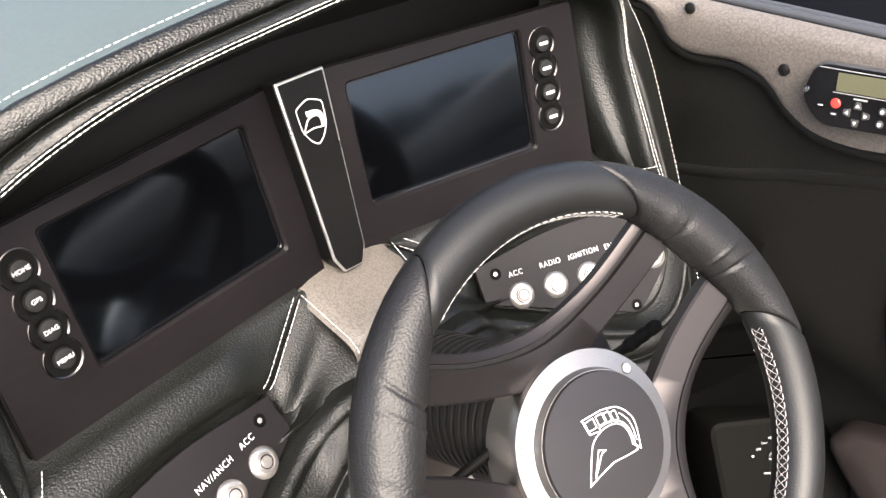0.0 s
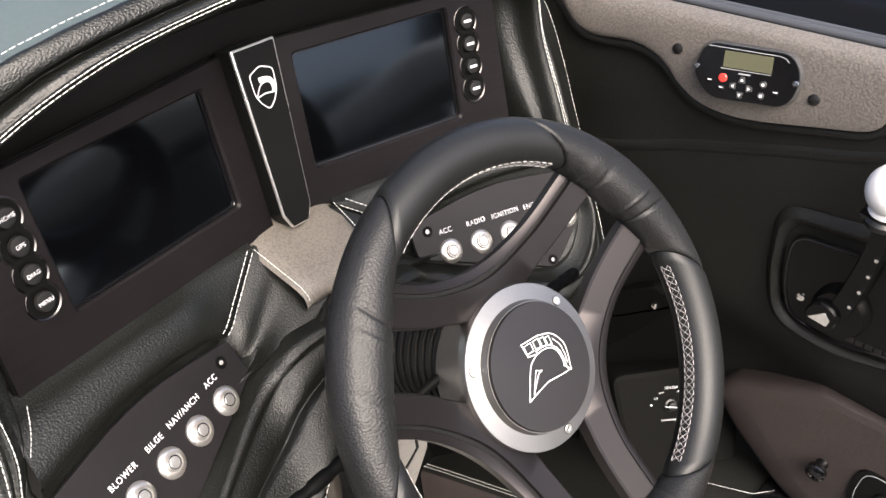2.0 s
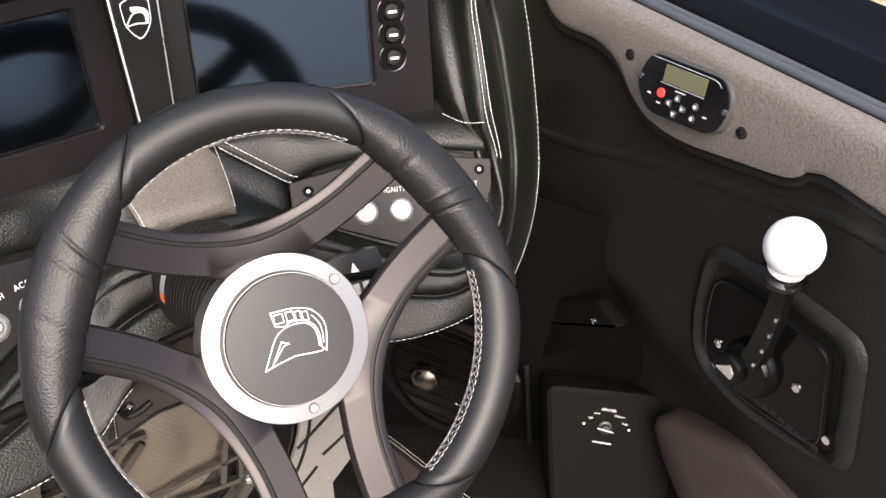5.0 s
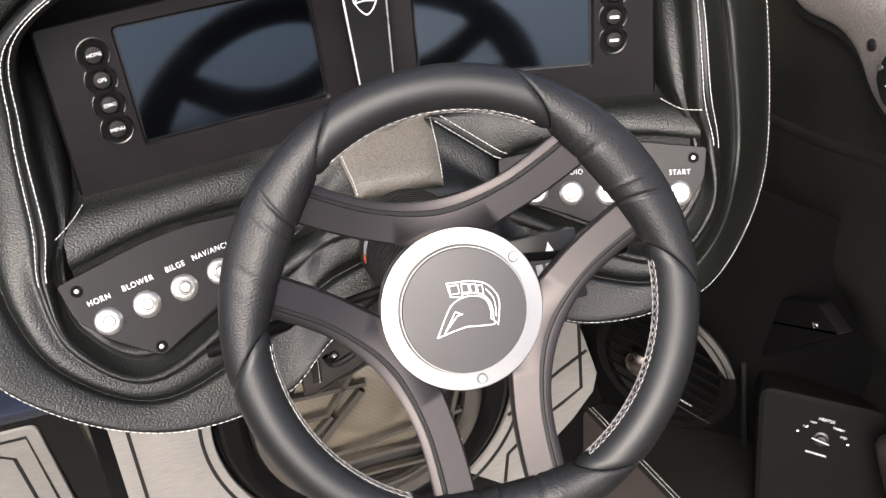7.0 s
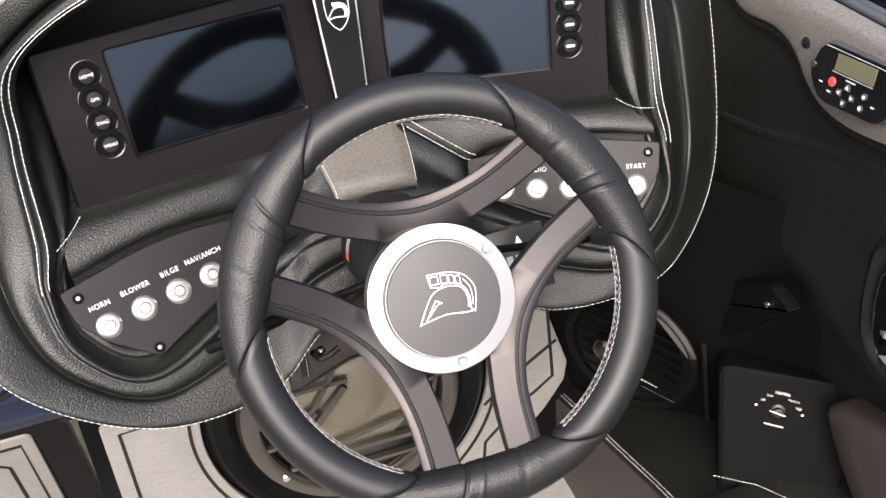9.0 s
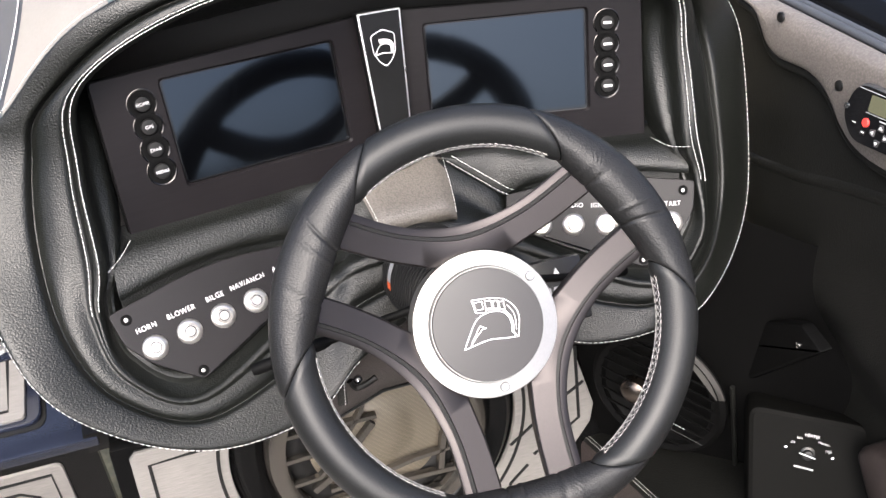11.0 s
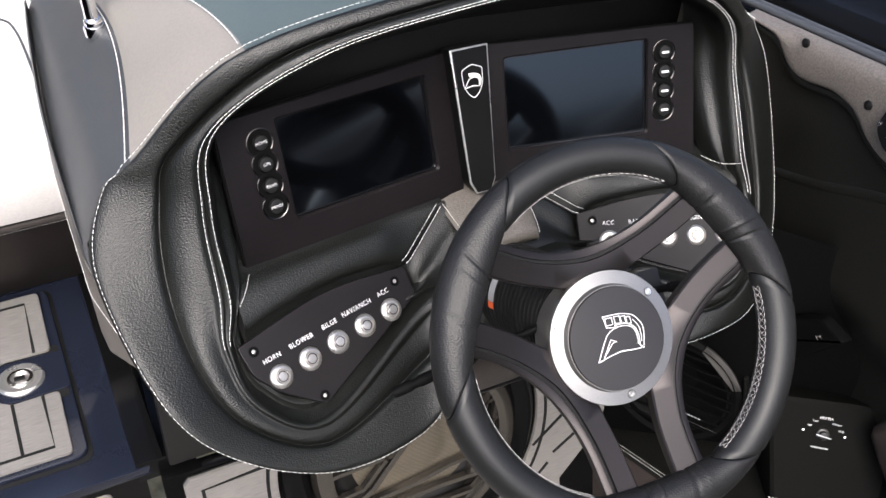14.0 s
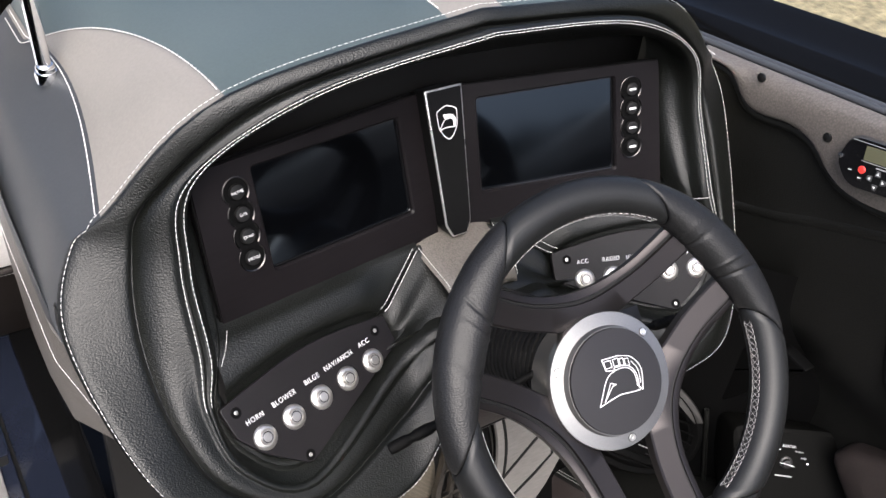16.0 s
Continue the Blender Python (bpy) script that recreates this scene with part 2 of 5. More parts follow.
def lathe(profile, sides=48, bm=None, caps=True):
    """A turned form about local z from (radius, height) pairs."""
    rows = [[Vector((r * math.cos(t), r * math.sin(t), z)) for t in (2 * math.pi * s / sides for s in range(sides))] for r, z in profile]
    bm = grid(rows, True, False, bm)
    if caps:
        bm.verts.ensure_lookup_table()
        n = len(bm.verts)
        if profile[0][0] > 1e-5:
            bm.faces.new([bm.verts[i] for i in range(n - len(rows) * sides, n - len(rows) * sides + sides)])
        if profile[-1][0] > 1e-5:
            bm.faces.new([bm.verts[i] for i in range(n - sides, n)])
    return bm


def rounded(corners, r=0.01, n=5):
    """A polygon with rounded corners: (u, v) or (u, v, radius)."""
    out, k = [], len(corners)
    for i in range(k):
        p = Vector(corners[i][:2])
        q = corners[i][2] if len(corners[i]) > 2 else r
        a, b = Vector(corners[i - 1][:2]) - p, Vector(corners[(i + 1) % k][:2]) - p
        la, lb = a.length, b.length
        q = min(q, la * 0.48, lb * 0.48)
        s, e = p + a * (q / la), p + b * (q / lb)
        for j in range(n + 1):
            t = j / n
            out.append((1 - t) ** 2 * s + 2 * t * (1 - t) * p + t * t * e)
    return out


def plate(outline, depth, bevel=0.001, bm=None, base=0.0):
    """A slab with softened front edges from an outline in local x, y; its face is at z = base + depth."""
    bm = bm or bmesh.new()
    c = sum((Vector(p) for p in outline), Vector((0, 0))) / len(outline)
    def ring(inset, z):
        k, row = len(outline), []
        for i in range(k):
            p, a, b = Vector(outline[i]), Vector(outline[i - 1]), Vector(outline[(i + 1) % k])
            d = (b - a)
            if d.length < 1e-9:
                d = Vector((1, 0))
            nrm = Vector((d.y, -d.x)).normalized()
            if area < 0:
                nrm = -nrm
            q = p - nrm * inset
            row.append(bm.verts.new((q.x, q.y, z)))
        return row
    area = sum(outline[i - 1][0] * outline[i][1] - outline[i][0] * outline[i - 1][1] for i in range(len(outline)))
    rows = [ring(0, base), ring(0, base + depth - bevel), ring(bevel * 0.3, base + depth - bevel * 0.3), ring(bevel, base + depth)]
    for a, b in zip(rows, rows[1:]):
        for i in range(len(a)):
            j = (i + 1) % len(a)
            bm.faces.new((a[i], a[j], b[j], b[i]))
    bm.faces.new(rows[0])
    bm.faces.new(rows[-1])
    return bm


def box(x0, x1, y0, y1, z0, z1, bevel=0.002, bm=None):
    return_bm = bm or bmesh.new()
    t = bmesh.new()
    bmesh.ops.create_cube(t, size=1)
    for v in t.verts:
        v.co = Vector(((x0 + x1) / 2 + v.co.x * (x1 - x0), (y0 + y1) / 2 + v.co.y * (y1 - y0), (z0 + z1) / 2 + v.co.z * (z1 - z0)))
    if bevel:
        bmesh.ops.bevel(t, geom=t.edges[:], offset=bevel, segments=2, affect="EDGES", profile=0.6)
    if bm is None:
        return_bm.free()
        return t
    me = bpy.data.meshes.new("tmp")
    t.to_mesh(me)
    t.free()
    return_bm.from_mesh(me)
    bpy.data.meshes.remove(me)
    return return_bm


def ring_strip(outer, inner, depth, bm=None, base=0.0):
    """A flat frame between two outlines of equal count."""
    rows = [[Vector((p[0], p[1], base)) for p in outer], [Vector((p[0], p[1], base + depth)) for p in outer],
            [Vector((p[0], p[1], base + depth)) for p in inner], [Vector((p[0], p[1], base)) for p in inner]]
    return grid(rows, True, False, bm)


def stitches(pts, length=0.0042, gap=0.0007, r=0.00040, lift=(0, 0, 0), bm=None):
    """Thread dashes along a curve."""
    bm = bm or bmesh.new()
    pts = [Vector(p) + Vector(lift) for p in pts]
    acc = [0.0]
    for a, b in zip(pts, pts[1:]):
        acc.append(acc[-1] + (b - a).length)
    def at(s):
        for i in range(len(acc) - 1):
            if acc[i + 1] >= s:
                t = (s - acc[i]) / max(acc[i + 1] - acc[i], 1e-9)
                return pts[i].lerp(pts[i + 1], t)
        return pts[-1].copy()
    s = 0.0
    while s + length < acc[-1]:
        a, b = at(s), at(s + length)
        d = (b - a).normalized()
        u = d.orthogonal().normalized()
        w = d.cross(u)
        rows = []
        for t, q in ((0.0, 0.35), (0.2, 1.0), (0.8, 1.0), (1.0, 0.35)):
            c = a.lerp(b, t)
            rows.append([bm.verts.new(c + (u * math.cos(k * math.pi / 2) + w * math.sin(k * math.pi / 2)) * r * q) for k in range(4)])
        for x, y in zip(rows, rows[1:]):
            for k in range(4):
                bm.faces.new((x[k], x[(k + 1) % 4], y[(k + 1) % 4], y[k]))
        s += length + gap
    return bm


def lettering(body, size, mat, parent, m, name="lettering", spread=1.0):
    """Printed words in the built-in font, as a thin mesh."""
    cu = bpy.data.curves.new("text", "FONT")
    cu.body, cu.size, cu.extrude, cu.align_x, cu.align_y = body, size, 0.0002, "CENTER", "CENTER"
    cu.space_character = spread
    cu.offset = -0.006 * size
    ob = bpy.data.objects.new("text", cu)
    scene.collection.objects.link(ob)
    dg = bpy.context.evaluated_depsgraph_get()
    me = bpy.data.meshes.new_from_object(ob.evaluated_get(dg))
    bpy.data.objects.remove(ob)
    bpy.data.curves.remove(cu)
    me.materials.clear()
    me.materials.append(mat)
    me.name = name
    t = new(name, me)
    t.parent = parent
    t.matrix_basis = m
    return t


def basis(origin, xdir, normal):
    """A pose whose z is the normal and whose x runs along xdir."""
    z = Vector(normal).normalized()
    x = Vector(xdir)
    x = (x - z * x.dot(z)).normalized()
    y = z.cross(x)
    m = Matrix((x, y, z)).transposed().to_4x4()
    m.translation = Vector(origin)
    return m


# ---- helm: shapes that the dash parts share ----
def up_y(x, z):
    """The leaning plane of the two displays, folded about the middle."""
    return 0.326 - 0.165 * abs(x) + 0.43 * (z - 0.940)


def wing_y(x, z):
    """The plane of the two switch panels, folded about the middle."""
    return 0.165 - 0.304 * (abs(x) - 0.284) + 1.052 * (z - 0.786)


def up_pose(s, x, z):
    return basis((s * x, up_y(x, z), z), (1, -0.165 * s, 0), (-0.165 * s, -1, 0.43))


def wing_pose(s, x, z):
    return basis((s * x, wing_y(x, z), z), (1, -0.304 * s, 0), (-0.304 * s, -1, 1.052))


def flat(m, pts, f):
    """Outline (x, z) on a plane y = f(x, z), in the pose m's own x, y."""
    inv = m.inverted()
    return [tuple((inv @ Vector((p[0], f(p[0], p[1]), p[1])))[:2]) + tuple(p[2:]) for p in pts]


# rings of the dash cover, each a half from the foot's middle to the crown's middle: x, z, y
EDGE_RING = [(0, 0.735, 0.150), (0.085, 0.712, 0.115), (0.140, 0.681, 0.088), (0.233, 0.689, 0.074), (0.320, 0.731, 0.090),
             (0.374, 0.786, 0.130), (0.399, 0.862, 0.235), (0.376, 0.912, 0.283), (0.345, 0.939, 0.283), (0.235, 1.031, 0.279), (0, 1.068, 0.272)]
EDGE_RIGHT = EDGE_RING[:2] + [(0.135, 0.681, 0.092), (0.208, 0.684, 0.081), (0.288, 0.688, 0.104), (0.384, 0.715, 0.200), (0.406, 0.845, 0.294),
                              (0.392, 0.900, 0.324), (0.340, 0.943, 0.292)] + EDGE_RING[9:]
LIP_RING = [(0, 0.780, 0.182), (0.066, 0.777, 0.190), (0.107, 0.756, 0.186), (0.2305, 0.7245, 0.116), (0.289, 0.756, 0.132),
            (0.299, 0.796, 0.171), (0.288, 0.831, 0.190), (0.2865, 0.90, 0.235), (0.268, 0.972, 0.259), (0.16, 1.028, 0.252), (0, 1.051, 0.245)]
WALL_RING = [(0, 0.778, 0.204), (0.068, 0.774, 0.208), (0.110, 0.760, 0.1955), (0.2285, 0.7335, 0.133), (0.282, 0.762, 0.147),
             (0.291, 0.793, 0.180), (0.276, 0.836, 0.215), (0.272, 0.90, 0.266), (0.272, 0.966, 0.302), (0.15, 0.978, 0.325), (0, 0.980, 0.340)]
SPAN = 7


def ring(ctrl, ctrl_port=None):
    half = catmull([Vector((x, y, z)) for x, z, y in ctrl], SPAN)
    port = catmull([Vector((x, y, z)) for x, z, y in ctrl_port or ctrl], SPAN)
    return half + [Vector((-p.x, p.y, p.z)) for p in reversed(port[1:-1])]


def drawn_in(ctrl):
    """The starboard half, which stands a little closer to the middle round the switch panel."""
    return [(x - d, z, y) for (x, z, y), d in zip(ctrl, (0, 0, 0.006, 0.011, 0.011, 0.011, 0.009, 0.005, 0, 0, 0))]


R_EDGE, R_LIP, R_WALL = ring(EDGE_RIGHT, EDGE_RING), ring(drawn_in(LIP_RING), LIP_RING), ring(drawn_in(WALL_RING), WALL_RING)
NOUT = Vector((0, -0.75, 0.66))


def between(a, lift):
    out = []
    for p, q in zip(R_EDGE, R_LIP):
        w = min(max((q.z - 0.76) / 0.09, 0.0), 1.0)
        low = lift * (0.6 if a < 0.6 else 0.55)
        if a > 0.79:
            # no stitched ridge beside the switch panels, only a slope to the lip
            low = 0.0028 + 0.0030 * math.sin((a - 0.83) / 0.15 * math.pi) * (a > 0.83)
        out.append(p.lerp(q, a) + NOUT * (low + (lift - low) * w))
    return out


def arc(loop, i0, i1):
    n = len(loop)
    return [loop[i % n] for i in range(i0, i1 + 1)]


# ---- dashboard ----
dash = thing("dashboard", "black stitched leather boat dashboard with a hooded double display", "dashboard")
prof = [R_EDGE] + [between(a, h) for a, h in ((0.05, 0.006), (0.25, 0.0065), (0.44, 0.0045), (0.49, 0.0005), (0.515, -0.0065), (0.545, -0.0045), (0.60, 0.001), (0.68, 0.0045), (0.76, 0.0052), (0.825, 0.0055),
                                               (0.858, 0.0088), (0.885, 0.0100), (0.908, 0.0072), (0.932, 0.0096), (0.965, 0.0072))]
prof += [R_LIP, [p + Vector((0, 0.008, 0)) - NOUT * 0.002 for p in (q.lerp(w, 0.25) for q, w in zip(R_LIP, R_WALL))],
         R_WALL, [Vector((p.x * 0.98, p.y + 0.03, p.z)) for p in R_WALL]]
cols = list(zip(*prof))
rows = list(zip(*[catmull(c, 3) for c in cols]))
part("cover", grid(rows, True), LEATHER, dash, "soft black leather dash cover with a deep sewn crease")
skirt = [[p.copy() for p in R_EDGE], [p + Vector((0, 0.012, -0.004)) for p in R_EDGE],
         [Vector((p.x * 0.99, p.y + 0.06 if p.z < 0.86 else p.y + 0.02, p.z - 0.004)) for p in R_EDGE]]
part("cover_return", grid([arc(r, -int(SPAN * 6.4), int(SPAN * 6.4)) for r in skirt]), LEATHER, dash)

# thread lines of the cover
n_all = len(R_EDGE)
edge_line = [p + (NOUT * 0.0052 if q.z < 0.93 else Vector((0, 0.002, 0.0040))) for p, q in zip(between(0.02, 0.0), R_EDGE)]
part("stitching", stitches(arc(edge_line, SPAN * 1, n_all - SPAN * 1), gap=0.0013, r=0.00033), THREAD, dash, "white edge stitching")
for a in (0.868, 0.945):
    line = between(a, 0.0105 if a < 0.9 else 0.0100)
    bm = stitches(arc(line, int(SPAN * 5.0), n_all - int(SPAN * 5.0)))
    part("stitching", bm, THREAD, dash, "white double stitching round the display hood")

# leather roll between displays and switch panels, and the folds to the column


def diagonal(x):
    """The seam from the centre pad's top corner to the switch panel's inner corner."""
    t = min(max((abs(x) - 0.045) / 0.0585, 0.0), 1.0)
    return Vector((x, 0.261 - 0.0405 * t, 0.8145 - 0.0340 * t))


for s in (-1, 1):
    rows = []
    for x in [0.046 + 0.239 * i / 30 for i in range(31)]:
        k = (x - 0.04) / 0.245
        zt = 0.8170 + (0.0080 if s < 0 else 0.0005) * k
        q = min(max((x - 0.11) / 0.188, 0.0), 1.0)
        zp = 0.7865 + 0.008 * q + 0.0075 * math.sin(q * math.pi)
        a = Vector((s * x, up_y(x, zt) + 0.012, zt + 0.004))
        b = Vector((s * x, up_y(x, zt) - 0.004, zt))
        w = min(max((x - 0.092) / 0.035, 0.0), 1.0)
        w = w * w * (3 - 2 * w)
        e = diagonal(s * x).lerp(Vector((s * x, wing_y(x, zp) + 0.004, zp + 0.002)), w)
        f = (e + Vector((0, 0.012, -0.006))).lerp(Vector((s * x, wing_y(x, zp - 0.01) + 0.012, zp - 0.014)), w)
        amp = 0.3 + 0.7 * w
        rows.append(catmull([a, b, b.lerp(e, 0.22) + NOUT * 0.006 * amp, b.lerp(e, 0.5) + NOUT * 0.008 * amp, b.lerp(e, 0.82) + NOUT * 0.006 * amp, e, e - NOUT * 0.006 * w, f], 3))
    part("roll", grid(rows), LEATHER, dash, "padded leather roll below the display")
rows = []
for i in range(29):
    x = -0.118 + 0.236 * i / 28
    d = diagonal(x)
    k = min(abs(x) / 0.118, 1.0)
    d = d + Vector((0, 0.030, -0.012)) * min(max((abs(x) - 0.088) / 0.030, 0.0), 1.0) ** 2
    rows.append(catmull([d + Vector((0, 0.006, -0.002)), d, d + Vector((0, -0.018 + 0.006 * k, -0.009)), d + Vector((0, -0.040 + 0.022 * k, -0.022)),
                         Vector((x, 0.197 - 0.006 * k, 0.786 - 0.020 * k)), Vector((x, 0.196, 0.768 - 0.012 * k)), Vector((x, 0.206, 0.748)), Vector((x, 0.235, 0.715))], 4))
part("column_fold", grid(rows), LEATHER, dash, "black leather fold above the steering column")
for s in (-1, 1):
    for d in (0.0, 0.0085):
        line = [diagonal(s * (0.049 + 0.059 * i / 6)) + Vector((s * d * 0.6, 0.0, d * 0.6)) for i in range(7)]
        part("stitching", stitches(line, lift=(0, -0.002, 0.003)), THREAD, dash)
    xo, zo = (0.2655, 0.8245) if s < 0 else (0.2600, 0.8170)
    line = [(s * xo, up_y(xo, zo) - 0.006, zo), (s * (xo + 0.010), up_y(xo, zo) - 0.028, zo + 0.002), (s * (0.288 if s < 0 else 0.280), 0.183, 0.830)]
    part("stitching", stitches(catmull(line, 8), lift=(0, -0.004, 0.003)), THREAD, dash)

# taupe pad in the middle
rows = []
for i in range(13):
    x = -1 + 2 * i / 12
    e = 0.006 * max(0, abs(x) - 0.8) / 0.2
    rows.append(catmull([(x * 0.048, 0.280, 0.8175 - e), (x * 0.0475, 0.263, 0.8165 - e), (x * 0.0445, 0.232, 0.8110 - e), (x * 0.0415, 0.209, 0.8060 - e), (x * 0.0405, 0.201, 0.8005 - e),
                         (x * 0.0405, 0.1985, 0.793 - e), (x * 0.0405, 0.203, 0.783)], 4))
part("centre_pad", grid(rows), TAUPE, dash, "taupe leather pad with white seams")
for s in (-1, 1):
    part("stitching", stitches([(s * 0.0462, 0.263, 0.8150), (s * 0.0432, 0.232, 0.8095), (s * 0.0402, 0.209, 0.8045), (s * 0.0392, 0.2003, 0.7995), (s * 0.0392, 0.1975, 0.793)],
                               length=0.003, lift=(0, -0.001, 0.0015)), THREAD, dash)

# dark lining behind the cover
part("lining", box(-0.292, 0.292, 0.345, 0.36, 0.66, 0.985, 0.002), BLACK, dash)

# ---- displays ----
for s in (-1, 1):
    disp = thing("display_unit", "black metal display bezel with a dark glossy screen, switched off", "display", group="dash displays")
    m0 = up_pose(s, 0.1265, 0.897)
    inv = m0.inverted()
    disp.matrix_basis = m0
    ex = 0.0 if s < 0 else 0.0065
    outer = flat(m0, [(s * 0.014, 0.8146), (s * (0.2648 - ex), 0.8226 - 1.15 * ex), (s * (0.269 - ex), 0.9545 - 0.4 * ex), (s * 0.018, 0.9520)], up_y)
    scr = flat(m0, [(s * 0.0420, 0.8466), (s * (0.2045 - 0.4 * ex), 0.8515 - 0.7 * ex), (s * (0.2095 - 0.4 * ex), 0.9430 - 0.4 * ex), (s * 0.0455, 0.9376)], up_y)
    o8, i8 = rounded(outer, 0.004, 6), rounded(scr, 0.005, 6)
    in2 = rounded([(p[0] * 1.02, p[1] * 1.035) for p in scr], 0.005, 6)
    bm = grid([[Vector((p[0], p[1], z)) for p in l] for l, z in ((o8, -0.014), (o8, -0.0008), ([Vector(p) * 0.996 for p in o8], 0.0), (in2, 0.0), (i8, -0.0020), (i8, -0.008))], True)
    part("bezel", bm, BEZEL, disp, "satin black-brown metal bezel")
    part("gasket", tube([Vector((p[0], p[1], -0.0035)) for p in o8], 0.0017, 6, closed=True), MATT, disp, "dark gasket round the bezel")
    part("screen", plate(rounded([(p[0] * 0.998, p[1] * 0.998) for p in scr], 0.005, 6), 0.002, 0.0003, base=-0.0078), GLASS, disp, "dark glossy screen with faint smears")
    part("screen_lip", tube([Vector((p[0] * 0.996, p[1] * 0.993, -0.0052)) for p in i8], 0.0011, 6, closed=True), GLOSS, disp, "gloss black inner lip")
    inset = rounded([(p[0] * 0.975, p[1] * 0.96) for p in scr], 0.004, 6)
    part("screen_frame", ring_strip(rounded([(p[0] * 0.997, p[1] * 0.997) for p in scr], 0.005, 6), inset, 0.0012, base=-0.0062), GLOSS, disp)
    words = ("HOME", "GPS", "DIAG", "MENU") if s < 0 else ("", "", "", "")
    col = []
    for i in range(4):
        kx, kz = 0.2283 - 0.4 * ex - 0.0012 * i, 0.9283 - 0.3 * ex - 0.0194 * i
        c = inv @ Vector((s * kx, up_y(kx, kz), kz))
        col.append(c)
    # scalloped plate behind the four keys, matt black for the recess's shade
    bm = bmesh.new()
    for c in col:
        lathe([(0.0130, 0.0), (0.0130, 0.0004), (0.0126, 0.0005), (0.0104, 0.0004), (0.0090, 0.0003), (0.0, 0.0003)], 28, bm)
        bm.verts.ensure_lookup_table()
        for v in bm.verts[-28 * 6:]:
            v.co += Vector((c.x, c.y, 0.0))
    for a, b in zip(col, col[1:]):
        q = (a + b) / 2
        box(q.x - 0.0085, q.x + 0.0085, q.y - 0.006, q.y + 0.006, -0.001, 0.0003, 0, bm)
    part("key_surround", bm, MATT, disp, "scalloped matt black key surround, dark for the shade in its recess")
    for k, c in enumerate(col):
        spans = [(-44, 44), (136, 224)] + ([(44, 136)] if k == 0 else []) + ([(224, 316)] if k == 3 else [])
        bm = bmesh.new()
        for a0, a1 in spans:
            grid([[Vector((c.x + r * math.cos(radians(a0 + (a1 - a0) * i / 10)), c.y + r * math.sin(radians(a0 + (a1 - a0) * i / 10)), z)) for i in range(11)]
                  for r, z in ((0.0137, 0.0), (0.0136, 0.0010), (0.0131, 0.0012), (0.0120, 0.0004))], bm=bm)
        part("key_chamfer", bm, CHAMFER, disp, "metal edge round a key")
    for w, c in zip(words, col):
        key = part("key", lathe([(0.0072, 0.0), (0.0072, 0.0024), (0.0066, 0.0032), (0.004, 0.0037), (0.0, 0.0038)], 28), RUBBER, disp, "round black rubber key", m=Matrix.Translation((c.x, c.y, 0.0004)))
        if w:
            lettering(w, 0.0042, WHITE, key, Matrix.Translation((0, 0, 0.0036)), "key_word", 1.05)
        else:
            part("key_mark", box(-0.0042, 0.0042, -0.0012, 0.0012, 0.0036, 0.0040, 0.0002), WHITE, key)

# emblem wedge between the displays
wedge = thing("emblem_bar", "black tapered bar with a polished edge and white shield emblem", "trim bar")
mw = basis((0, 0.2825, 0.893), (1, 0, 0), (0, -1, 0.43))
wedge.matrix_basis = mw
outl = [(-0.0215, 0.077), (0.0215, 0.077), (0.0150, -0.064), (0.0085, -0.077), (-0.0085, -0.077), (-0.0150, -0.064)]
# body coloured black to give its side faces their shadow
part("bar", plate(rounded([(p[0] * 0.97, p[1] * 0.99) for p in outl], 0.0015, 3), 0.0200, 0.0005, base=-0.022), FACE, wedge, "body in satin black, for the shadow on its sides")
part("edge_plate", plate(rounded(outl, 0.0015, 3), 0.0022, 0.0012, base=-0.0021), EDGE, wedge, "polished metal edge plate")
part("face", plate(rounded([(p[0] * 0.90, p[1] * 0.978) for p in outl], 0.001, 3), 0.0012, 0.0003), FACE, wedge, "satin black face")
SHIELD = [(-0.0120, 0.055), (0.0, 0.060), (0.0120, 0.055), (0.0110, 0.038), (0.006, 0.029), (0.0, 0.024), (-0.006, 0.029), (-0.0110, 0.038)]
sh_o = rounded(SHIELD, 0.003, 3)
cen = Vector((0, 0.043))
part("shield", ring_strip(sh_o, [cen + (Vector(p) - cen) * 0.945 for p in sh_o], 0.0004, base=0.0012), WHITE, wedge, "thin white shield outline")
